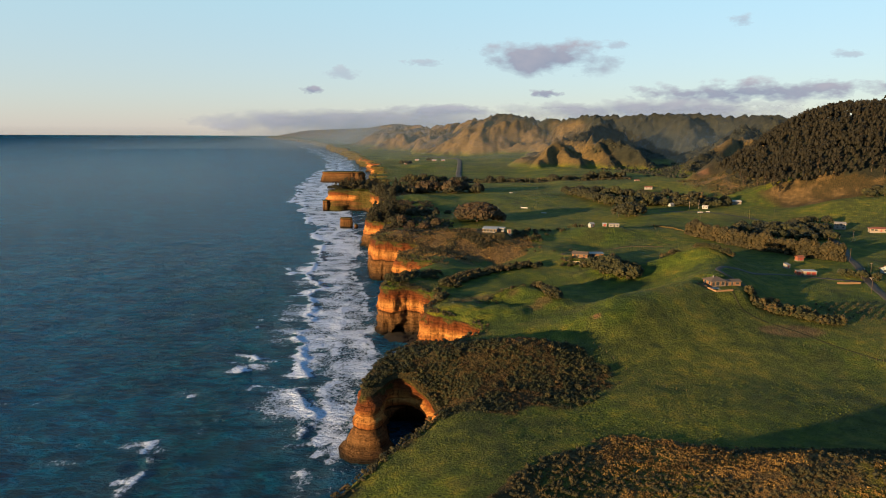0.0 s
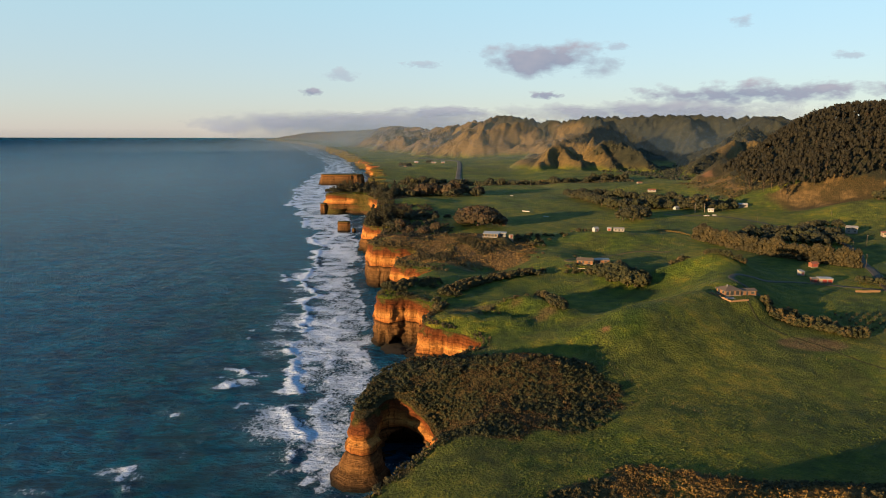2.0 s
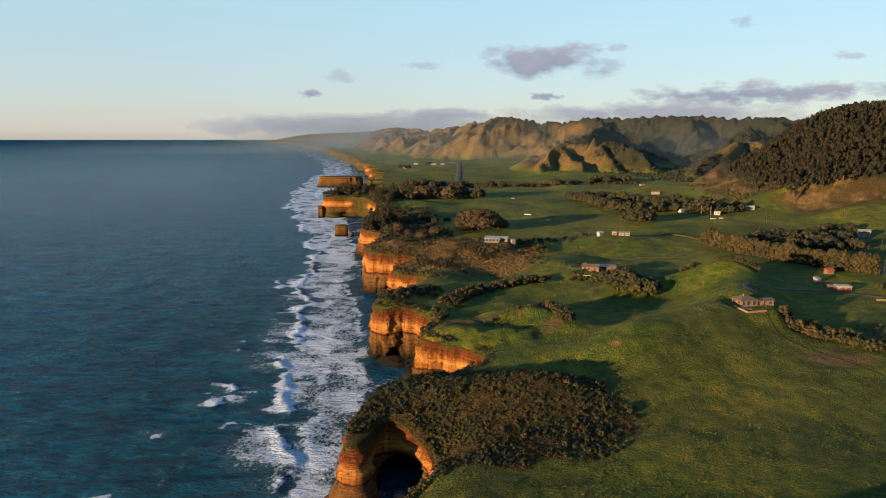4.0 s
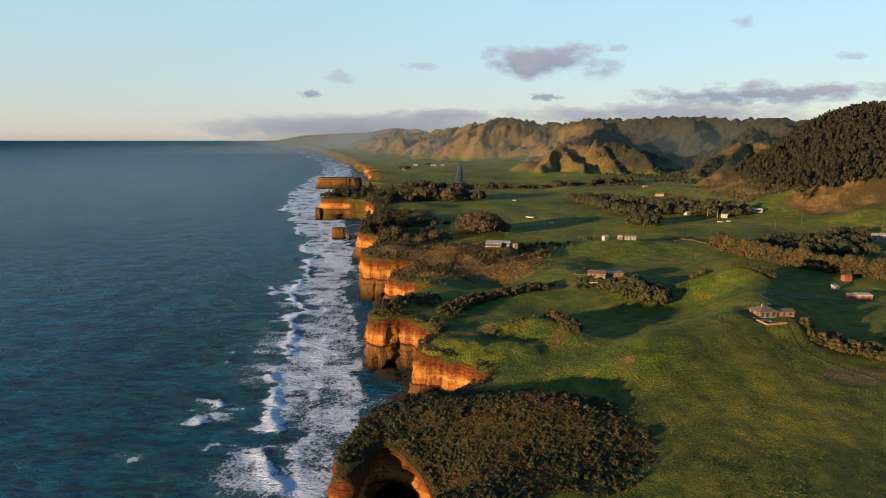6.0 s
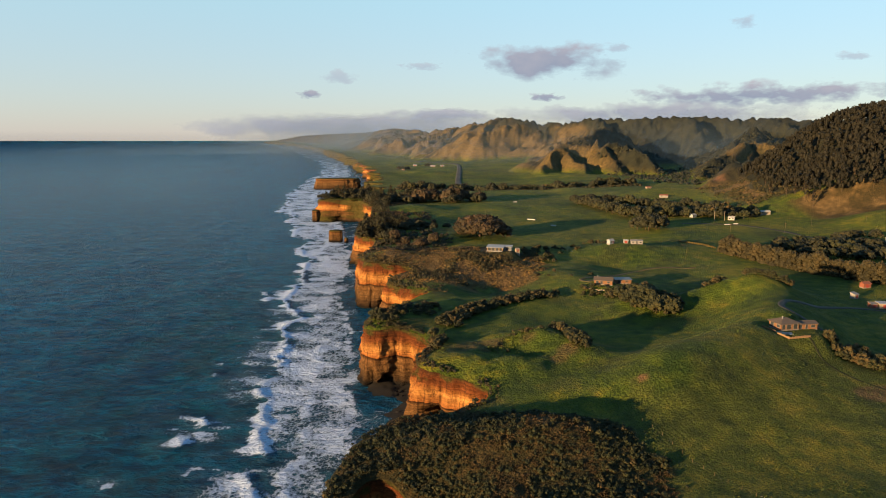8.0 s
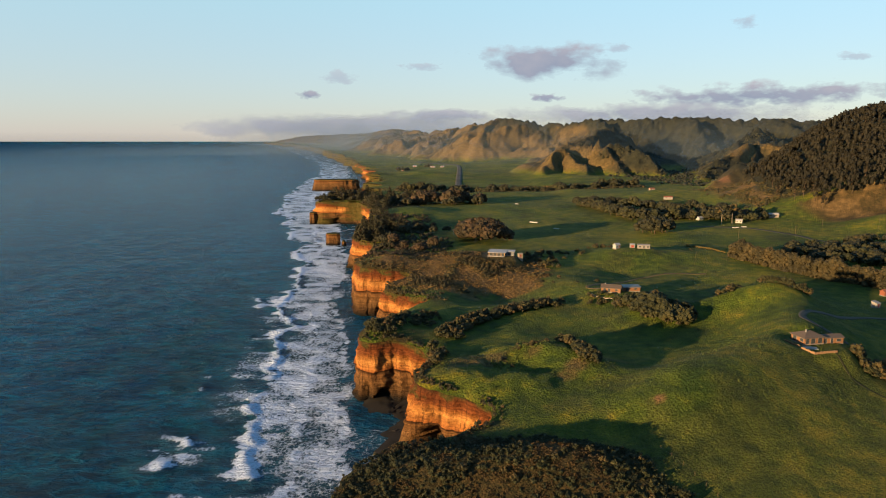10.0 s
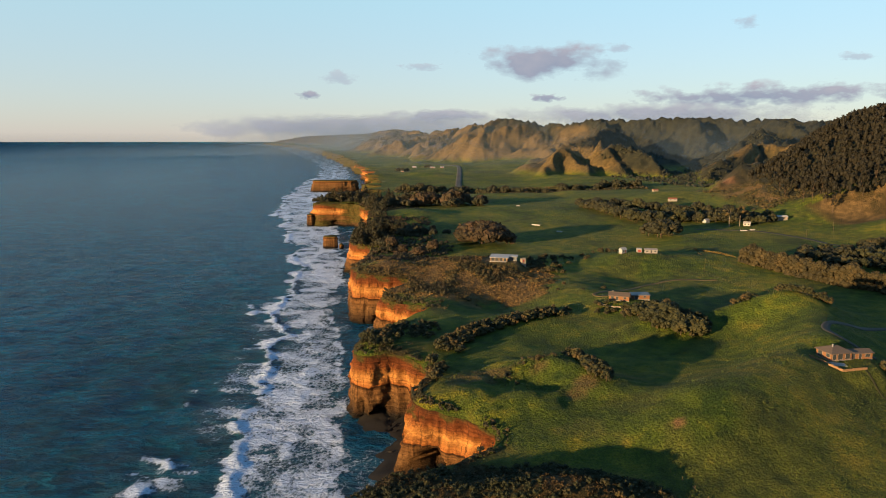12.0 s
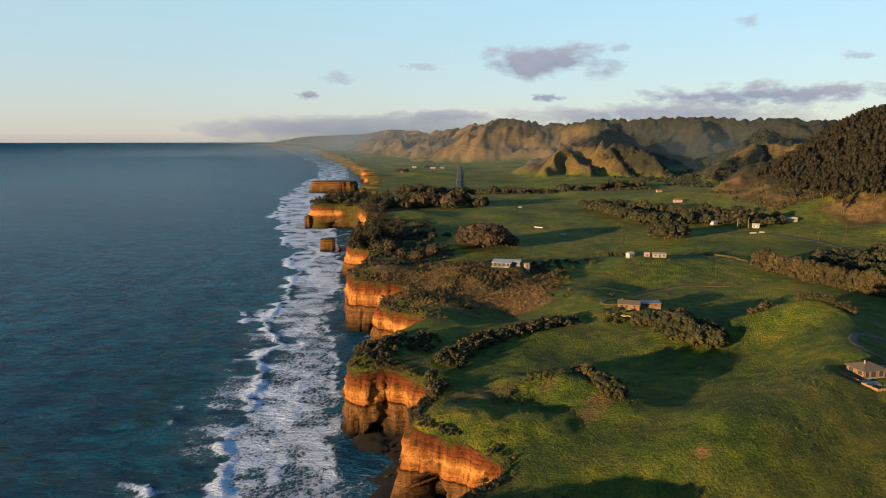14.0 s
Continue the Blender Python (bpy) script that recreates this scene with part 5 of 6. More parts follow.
def opening(parent, face, half_l, half_w, u, z0, w, h, leaf="window", label=""):
    """A window or door on a wall's outside: surround, and pane or leaf."""
    p = 0.05

    def put(a0, a1, d0, d1, b0, b1):
        if face in "fb":
            s = -1 if face == "f" else 1
            ys = sorted((s * (half_w + d0), s * (half_w + d1)))
            return box(a0, a1, ys[0], ys[1], b0, b1)
        s = -1 if face == "l" else 1
        xs = sorted((s * (half_l + d0), s * (half_l + d1)))
        return box(xs[0], xs[1], a0, a1, b0, b1)
    a0, a1 = u - w / 2, u + w / 2
    rim = merged(put(a0 - 0.08, a0, 0, p, z0, z0 + h), put(a1, a1 + 0.08, 0, p, z0, z0 + h), put(a0 - 0.08, a1 + 0.08, 0, p, z0 + h, z0 + h + 0.08), put(a0 - 0.12, a1 + 0.12, 0, p + 0.06, z0 - 0.06, z0))
    frame_ = mesh_part("window_frame" if leaf == "window" else "door_frame", rim, WHITE, parent)
    mesh_part("pane" if leaf == "window" else "door", put(a0, a1, 0.002, 0.03, z0, z0 + h), GLASS if leaf == "window" else RED_DOOR, frame_, label)


def house(name, label, x, y, turn, L, W, wall, roof, H=2.6, rise=1.6, style="gable", eave=0.5, openings=(), base=0.35, z=None, category="house"):
    """A building of one storey height H; x along its length, front towards -y. openings: (face, place, sill, width, height, kind)."""
    root = tagged(new(name), label, category)
    hl, hw, t = L / 2, W / 2, 0.2
    corners = [ground_z(x + a * math.cos(radians(turn)) - b * math.sin(radians(turn)), y + a * math.sin(radians(turn)) + b * math.cos(radians(turn))) for a in (-hl, hl) for b in (-hw, hw)]
    z = max(corners) - 0.1 if z is None else z
    root.matrix_basis = pose(x, y, z, 0, 0, turn)
    drop = z - min(corners) + 0.5
    mesh_part("foundation", box(-hl - 0.05, hl + 0.05, -hw - 0.05, hw + 0.05, -drop, base), CONCRETE, root)
    mesh_part("wall", box(-hl, hl, -hw, -hw + t, base, base + H), wall, root)
    mesh_part("wall", box(-hl, hl, hw - t, hw, base, base + H), wall, root)
    top = base + H
    if style == "gable":
        end = [(-hw + t, base), (hw - t, base), (hw - t, top), (0, top + rise * (1 - t / hw)), (-hw + t, top)]
        for s in (-1, 1):
            mesh_part("wall", prism(end, s * hl, s * (hl - t)), wall, root)
        for s in (-1, 1):
            k = rise / hw
            o = hw + eave
            mesh_part("roof", prism([(0, top + rise + 0.02), (s * o, top - eave * k + 0.02), (s * o, top - eave * k + 0.2), (0, top + rise + 0.2)], -hl - eave, hl + eave), roof, root)
        mesh_part("ridge_cap", prism([(-0.25, top + rise + 0.08), (0.25, top + rise + 0.08), (0, top + rise + 0.28)], -hl - eave, hl + eave), roof, root)
    else:
        for s in (-1, 1):
            mesh_part("wall", box(min(s * hl, s * (hl - t)), max(s * hl, s * (hl - t)), -hw + t, hw - t, base, top), wall, root)
    if style == "hip":
        a, b, r = hl + eave, hw + eave, max(0.3, hl - hw)
        low, up = top + 0.02, top + rise
        V = np.array([(-a, -b, low), (a, -b, low), (a, b, low), (-a, b, low), (-a, -b, low + 0.18), (a, -b, low + 0.18), (a, b, low + 0.18), (-a, b, low + 0.18), (-r, 0, up), (r, 0, up)])
        F = [(0, 2, 1), (0, 3, 2), (0, 1, 5), (0, 5, 4), (1, 2, 6), (1, 6, 5), (2, 3, 7), (2, 7, 6), (3, 0, 4), (3, 4, 7), (4, 5, 9), (4, 9, 8), (6, 7, 8), (6, 8, 9), (5, 6, 9), (7, 4, 8)]
        mesh_part("roof", (V, np.array(F)), roof, root)
    if style == "mono":
        mesh_part("roof", prism([(-hw - eave, top + 0.02), (hw + eave, top + rise), (hw + eave, top + rise + 0.2), (-hw - eave, top + 0.22)], -hl - eave, hl + eave), roof, root)
        mesh_part("wall", prism([(-hw + t, top), (hw - t, top), (hw - t, top + rise * 0.86)], -hl, -hl + t), wall, root)
        mesh_part("wall", prism([(-hw + t, top), (hw - t, top), (hw - t, top + rise * 0.86)], hl - t, hl), wall, root)
        mesh_part("wall", box(-hl, hl, hw - t, hw, top + 0.002, top + rise * 0.86), wall, root)
    for face, u, z0, w, h, kind in openings:
        opening(root, face, hl, hw, u, base + z0, w, h, kind)
    return root


def chimney(parent, x, y, z0, z1, r=0.25, mat=None):
    mesh_part("chimney", merged(box(x - r, x + r, y - r, y + r, z0, z1), box(x - r - 0.06, x + r + 0.06, y - r - 0.06, y + r + 0.06, z1 + 0.002, z1 + 0.16)), mat or WHITE, parent)


def strip(name, pts, width, mat, label, category, lift=0.12, kind="structure", step=2.5):
    """A road or path laid over the ground."""
    P = []
    for i in range(len(pts) - 1):
        p0, p1, p2, p3 = (np.array(pts[max(0, min(len(pts) - 1, i + k))], float) for k in (-1, 0, 1, 2))
        n = max(2, int(np.linalg.norm(p2 - p1) / step))
        for k in range(n):
            t = k / n
            P.append(0.5 * (2 * p1 + (p2 - p0) * t + (2 * p0 - 5 * p1 + 4 * p2 - p3) * t * t + (3 * p1 - p0 - 3 * p2 + p3) * t ** 3))
    P = np.array(P + [np.array(pts[-1], float)])
    t = np.gradient(P, axis=0)
    t /= np.linalg.norm(t, axis=1)[:, None]
    side = np.stack([-t[:, 1], t[:, 0]], 1)
    cols = np.array([-0.5, -0.48, -0.2, 0.2, 0.48, 0.5]) * width
    X, Y = P[:, 0][:, None] + side[:, 0][:, None] * cols, P[:, 1][:, None] + side[:, 1][:, None] * cols
    Z = height(X, Y) * 1.0 + lift
    Z[:, 0] -= 0.7
    Z[:, -1] -= 0.7
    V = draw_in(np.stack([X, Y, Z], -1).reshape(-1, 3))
    return tagged(sheet(name, V, grid_faces(len(P), len(cols))[:, ::-1], mat), label, category, kind=kind)


def fence(pts, gap, label, tall=1.15, mat=None, wires=1):
    """Posts with wires; each post a part."""
    root = tagged(new("fence"), label, "fence")
    P = []
    for (ax, ay), (bx, by) in zip(pts, pts[1:]):
        n = max(1, round(math.hypot(bx - ax, by - ay) / gap))
        P += [(ax + (bx - ax) * k / n, ay + (by - ay) * k / n) for k in range(n)]
    P.append(pts[-1])
    base = box(-0.05, 0.05, -0.05, 0.05, -0.4, tall)
    shared = None
    for x, y in P:
        if shared is None:
            ob = mesh_part("post", base, mat or GRAVEL, root)
            shared = ob.data
        else:
            ob = new("post", shared)
            ob.parent = root
        ob.location = (x, y, ground_z(x, y))
    for k in range(wires):
        h = tall * (0.35 + 0.28 * k)
        mesh_part("wire", tube([(x, y, ground_z(x, y) + h) for x, y in P], [0.004] * len(P), 3), STEEL, root)
    return root


def low_wall(name, pts, tall, thick, mat, label, step=1.4):
    """A board or block wall in short panels, each a part, with posts."""
    root = tagged(new(name), label, "wall")
    for (ax, ay), (bx, by) in zip(pts, pts[1:]):
        n = max(1, round(math.hypot(bx - ax, by - ay) / step))
        turn = math.degrees(math.atan2(by - ay, bx - ax))
        L = math.hypot(bx - ax, by - ay) / n
        for k in range(n):
            x, y = ax + (bx - ax) * (k + 0.5) / n, ay + (by - ay) * (k + 0.5) / n
            ob = mesh_part("panel", box(-L / 2 + 0.02, L / 2 - 0.02, -thick / 2, thick / 2, -0.5, tall), mat, root)
            ob.matrix_basis = pose(x, y, ground_z(x, y), 0, 0, turn)
            ob = mesh_part("post", box(-0.09, 0.09, -thick / 2 - 0.05, thick / 2 + 0.05, -0.5, tall + 0.08), mat, root)
            ob.matrix_basis = pose(x - L / 2 * math.cos(radians(turn)), y - L / 2 * math.sin(radians(turn)), ground_z(x, y), 0, 0, turn)
    return root


def power_pole(x, y, turn, tall=9.5):
    root = tagged(new("power_pole"), "grey wooden power pole with crossarm and insulators", "power pole", "roadside power poles")
    root.matrix_basis = pose(x, y, ground_z(x, y), 0, 0, turn)
    mesh_part("pole", tube([(0, 0, -0.8), (0, 0, tall * 0.6), (0, 0, tall)], [0.14, 0.12, 0.09], 8), BARK, root)
    arm = mesh_part("crossarm", box(-1.1, 1.1, 0.1, 0.22, tall - 0.7, tall - 0.56), TIMBER, root)
    for u in (-0.95, 0.0, 0.95):
        mesh_part("insulator", tube([(u, 0.16, tall - 0.56), (u, 0.16, tall - 0.3)], [0.06, 0.04], 6), WHITE, arm)
    return root


def deck(parent, x0, x1, y0, y1, z, mat):
    n = max(3, int((y1 - y0) / 0.9))
    for k in range(n):
        a, b = y0 + (y1 - y0) * k / n, y0 + (y1 - y0) * (k + 1) / n
        mesh_part("deck_board", box(x0, x1, a + 0.01, b - 0.01, z - 0.25, z), mat, parent)


def build_brick_house():
    z0 = ground_z(146, 326)
    h = house("brick_house", "tan brick house with grey hip roof and terrace", 143, 324.5, 12, 8.6, 7.0, BRICK, GREY_ROOF, 2.4, 2.1, "hip", 0.6,
              [("f", -3.0, 0.2, 1.4, 2.0, "window"), ("f", -0.5, 0.2, 1.9, 2.0, "window"), ("f", 2.6, 0.2, 1.8, 2.0, "window"), ("l", -2.0, 0.9, 1.6, 1.2, "window"), ("l", 1.6, 0.2, 1.8, 2.0, "window"), ("r", -2, 0.9, 1.2, 1.2, "window"), ("b", 0, 0.9, 2.2, 1.2, "window")], z=z0)
    chimney(h, -1.6, -0.8, 3.6, 5.4, 0.18)
    w = house("brick_wing", "long low brick wing with grey steel roof", 151.8, 325.2, 6, 9, 4.4, BRICK, GREY_ROOF, 2.2, 0.7, "gable", 0.4,
              [("f", -3.0, 0.1, 1.2, 1.9, "window"), ("f", -0.3, 0.1, 1.0, 1.9, "window"), ("f", 2.6, 0.7, 1.8, 1.1, "window"), ("r", 0, 0.9, 1.6, 1.2, "window")], z=z0 - 0.35)
    t = tagged(new("terrace"), "pale paved terrace slab in front of the house", "terrace")
    t.matrix_basis = pose(140.0, 317.6, z0 - 0.05, 0, 0, -14) @ Matrix.Diagonal((0.72, 0.72, 1, 1))
    for i in range(4):
        for j in range(3):
            mesh_part("paving_slab", box(-4 + 2 * i + 0.02, -2 + 2 * i - 0.02, -2.4 + 1.6 * j + 0.02, -0.8 + 1.6 * j - 0.02, -0.9, 0.12), PALE_ROOF, t)
    low_wall("retaining_wall", [(133.0, 322.5), (136.0, 317.2)], 0.8, 0.2, TIMBER, "low timber retaining wall beside the terrace lawn")
    low_wall("retaining_wall", [(135.5, 315.0), (138.8, 312.0), (148, 313.2)], 0.8, 0.2, TIMBER, "low timber retaining wall below the terrace")
    strip("driveway", [(166, 334), (161, 338), (157, 343), (156, 350), (160, 358), (168, 366), (182, 373), (204, 382), (224, 379), (252, 366)], 3.2, ASPHALT, "dark asphalt drive curving up to the house", "driveway")


def build_tan_house():
    z0 = ground_z(95, 437)
    h = house("tan_house", "tan cottage with pale brown gable roof", 96, 437, -18, 10.5, 5.4, BRICK, GREY_ROOF, 2.4, 1.3, "gable", 0.45,
              [("f", -3.4, 0.1, 1.4, 1.9, "window"), ("f", -1.0, 0.1, 1.2, 1.9, "window"), ("f", 3.0, 0.9, 1.3, 1.0, "window"), ("l", 0.0, 0.8, 1.8, 1.2, "window"), ("r", 0.0, 0.9, 1.4, 1.1, "window")], z=z0)
    chimney(h, -3.4, 0.6, 3.4, 4.7, 0.24, CONCRETE)
    g = house("garage", "dark low-roofed outbuilding with solar panels", 108, 440, 2, 9.5, 4.6, BRICK, DARK_ROOF, 2.1, 0.5, "mono", 0.4, [("f", -2.4, 0.1, 2.0, 1.8, "window"), ("f", 2.0, 0.8, 1.4, 0.9, "window")], z=z0 - 0.2, category="outbuilding")
    for k in range(5):
        panel = mesh_part("solar_panel", box(-0.8, 0.8, -1.2, 1.2, 0.0, 0.06), DARK_ROOF, g)
        panel.matrix_basis = pose(-3.4 + 1.75 * k, 0.2, 2.95, 5.0)
    low_wall("garden_wall", [(84, 438), (86, 431), (90, 427), (96, 425), (100, 425.5)], 0.5, 0.25, CREAM, "low curved cream garden wall by the cottage")
    strip("farm_track", [(98, 446), (88, 446), (86, 452), (97, 464), (112, 474), (130, 492), (152, 502), (176, 500)], 2.6, GRAVEL, "pale gravel farm track across the pasture", "track")


def build_flat_house():
    z0 = ground_z(43, 526) + 0.1
    h = house("modern_house", "modern house with pale flat steel roof", 39, 525, -14, 11.5, 8.6, TIMBER, PALE_ROOF, 2.2, 0.75, "mono", 0.7,
              [("f", -4, 0.1, 2.0, 2.0, "window"), ("f", -1.3, 0.1, 2.0, 2.0, "window"), ("f", 1.5, 0.1, 2.0, 2.0, "window"), ("f", 4.2, 0.1, 1.6, 2.0, "window"), ("r", 0, 0.8, 2.4, 1.3, "window")], z=z0)
    deck(h, -6.2, 5.2, -6.2, -4.36, 0.3, PALE_ROOF)
    house("modern_wing", "lower rear wing with pale steel roof", 47.6, 525.5, -14, 6.5, 5, DARK_ROOF, PALE_ROOF, 2.5, 0.5, "mono", 0.4, [("f", 0, 0.1, 2.2, 1.8, "window"), ("r", 0, 0.8, 1.2, 0.9, "window")], z=z0 - 0.1)
    house("garden_shed", "small cream garden shed by the modern house", 54.5, 522.5, 15, 3, 2.2, CREAM, CREAM, 2.0, 0.6, "gable", 0.2, [("f", 0, 0.05, 1.0, 1.8, "door")], category="shed")


def build_ridge_houses():
    h = house("white_cottage", "long white cottage with white steel roof", 150, 552, -8, 8.5, 4.4, WHITE, WHITE, 2.2, 0.6, "gable", 0.3,
              [("f", -2.8, 0.7, 1.2, 1.0, "window"), ("f", 0, 0.1, 1.0, 1.9, "window"), ("f", 2.8, 0.7, 1.3, 1.0, "window"), ("l", 0, 0.8, 1.2, 1.1, "window")])
    house("white_garage", "small white garage beside the cottage", 142.5, 555, -8, 3.4, 3.2, WHITE, PALE_ROOF, 2.1, 0.5, "gable", 0.2, [("f", 0, 0.05, 2.0, 1.7, "door")], category="garage")
    house("blue_cottage", "small pale blue cottage with steep roof", 131, 556, 30, 4.4, 3.4, BLUE_PAINT, PALE_ROOF, 2.2, 1.2, "gable", 0.3, [("f", -1.1, 0.8, 0.9, 1.0, "window"), ("f", 1.0, 0.1, 1.0, 2.0, "door"), ("r", 0, 0.9, 1.2, 1.1, "window")])
    fence([(128, 545), (165, 546), (190, 560), (200, 595)], 3.5, "post and wire fence along the grassy rise", 1.1)


def build_lane():
    b = house("farm_garage", "cream farm garage with two red doors", 228, 385, -6, 7.6, 4.4, CREAM, PALE_ROOF, 2.4, 0.3, "mono", 0.25, [("f", -0.9, 0.02, 2.4, 2.0, "door"), ("f", 2.2, 0.02, 2.4, 2.0, "door")], category="garage")
    house("lean_to", "red-brown timber lean-to beside the garage", 222.2, 385.8, -6, 3.2, 3.4, RED_ROOF, CREAM, 1.8, 0.5, "mono", 0.2, [("f", 0, 0.02, 1.8, 1.8, "door")], category="shed")
    house("white_shed", "small white shed with sloping roof", 225, 405, 25, 3.2, 2.8, WHITE, WHITE, 2.1, 0.9, "mono", 0.2, [("f", 0, 0.05, 1.2, 1.9, "door")], category="shed")
    house("red_shed", "weathered red farm shed in the paddock", 246, 428, 10, 4.8, 3.2, RED_ROOF, RED_ROOF, 2.2, 0.9, "gable", 0.3, [("f", 0, 0.05, 2.2, 1.9, "door")], category="shed")
    house("two_storey_house", "white two-storey weatherboard house", 363, 573, -20, 8.5, 6, WHITE, WHITE, 4.6, 1.2, "gable", 0.4,
          [("f", -2.5, 0.7, 1.4, 1.2, "window"), ("f", 2.2, 0.7, 1.6, 1.2, "window"), ("f", -2.5, 3.0, 1.4, 1.1, "window"), ("f", 0.3, 3.0, 1.4, 1.1, "window"), ("f", 2.9, 3.0, 1.2, 1.1, "window"), ("l", 0, 3.0, 1.6, 1.2, "window")])
    house("bungalow", "long cream bungalow with red-brown roof", 384, 551, -18, 15, 6.4, CREAM, RED_ROOF, 2.4, 1.5, "hip", 0.6,
          [("f", -5.8, 0.8, 2.0, 1.2, "window"), ("f", -3, 0.8, 2.0, 1.2, "window"), ("f", 1, 0.1, 1.2, 2.0, "door"), ("f", 5, 0.8, 2.4, 1.2, "window")])
    house("lane_house", "pale house with tan roof beside the lane", 283, 391, 20, 8.5, 6, BLUE_PAINT, RED_ROOF, 2.8, 1.9, "gable", 0.5, [("f", -3, 0.8, 1.8, 1.2, "window"), ("f", 2, 0.8, 1.8, 1.2, "window"), ("l", 0, 0.8, 2.0, 1.3, "window")])
    strip("lane", [(236, 300), (244, 336), (254, 366), (276, 412), (290, 445), (318, 500), (330, 560), (318, 640), (290, 690), (240, 700)], 5.5, ASPHALT, "narrow asphalt lane through the hamlet", "road")
    low_wall("roadside_fence", [(259, 372), (268, 392), (274, 402)], 0.9, 0.12, WHITE, "white board fence along the lane")
    low_wall("roadside_fence", [(232, 362), (246, 362)], 1.2, 0.12, TIMBER, "grey timber fence by the lane trees")
    for x, y, a in ((241, 345, 20), (262, 378, 20), (279, 425, 25), (305, 480, 20), (334, 508, 15), (330, 585, 0), (312, 640, -20), (262, 640, -60), (352, 668, 30), (385, 640, 40)):
        power_pole(x, y, a)
    for x, y, turn, L, W, wall, roof in ((300, 928, -12, 16, 7, WHITE, RED_ROOF), (341, 1120, 10, 12, 7, CREAM, RED_ROOF), (316, 748, 15, 9, 6, WHITE, PALE_ROOF), (345, 744, -5, 16, 6, CREAM, PALE_ROOF), (334, 742, 10, 8, 5, WHITE, PALE_ROOF), (268, 742, 30, 9, 6, BLUE_PAINT, PALE_ROOF), (300, 722, -30, 9, 6, PALE_ROOF, PALE_ROOF)):
        tagged(house("farmhouse", "small pale farmhouse among trees in the hamlet", x, y, turn, L * 0.68, W * 0.7, wall, roof, 2.3, 1.2, "gable", 0.3, [("f", -L / 6, 0.8, 1.4, 1.1, "window"), ("f", L / 6, 0.8, 1.2, 1.0, "window")]), group="hamlet houses")
    for x, y, turn, L in ((-30, 1965, 0, 20), (-2, 1958, 8, 14), (-112, 1880, -10, 12), (-90, 2120, 0, 18)):
        tagged(house("farm_shed", "white farm shed on the far flat", x, y, turn, L * 0.7, 6, WHITE, PALE_ROOF, 2.8, 1.2, "gable", 0.4, [("f", 0, 0.05, 3.4, 2.5, "door")], category="shed"), group="far farm sheds")
    for x, y, turn, n in ((95, 742, -35, 6), (112, 703, -40, 4), (96, 905, 0, 3), (282, 690, 5, 4), (292, 694, 0, 3)):
        root = tagged(new("bale_row"), "row of white plastic-wrapped hay bales in pasture", "hay bales", "wrapped bales")
        root.matrix_basis = pose(x, y, ground_z(x, y), 0, 0, turn)
        for k in range(n):
            a = np.linspace(0, 2 * math.pi, 10, endpoint=False)
            mesh_part("bale", prism([(0.6 * math.cos(v), 0.56 + 0.6 * math.sin(v)) for v in a], (k - n / 2) * 1.5, (k - n / 2) * 1.5 + 1.42), WRAP, root)
    strip("far_road", [(30, 1200), (30, 1290), (34, 1450), (42, 1700), (48, 1950), (46, 2080), (20, 2190), (-40, 2260), (-120, 2290)], 13, ASPHALT, "straight grey road across the coastal flat", "road", 0.5, step=12)
    strip("sheep_track", [(147, 314), (150, 304), (156, 294), (166, 280), (176, 262), (190, 246)], 0.9, SOIL, "dark worn stock track in the pasture", "track", 0.08, step=1.5)
    fence([(62, 262), (70, 248), (77, 234), (84, 224), (90, 220)], 4.0, "old wooden post fence across the pasture", 1.2)
    fence([(152, 270), (166, 262), (182, 252), (196, 246)], 2.6, "post and wire fence beside the stock track", 1.2)
    fence([(-2, 330), (-3, 344), (2, 356), (-8, 366), (-18, 372)], 2.6, "post and wire fence near the cliff edge", 1.1)
    fence([(140, 402), (152, 408), (168, 409), (180, 400), (190, 388)], 3.0, "post and wire fence along the crest", 1.1)
    fence([(196, 452), (182, 480), (176, 520), (190, 552)], 3.0, "post and wire fence between paddocks", 1.1)


build_brick_house(), build_tan_house(), build_flat_house(), build_ridge_houses(), build_lane()

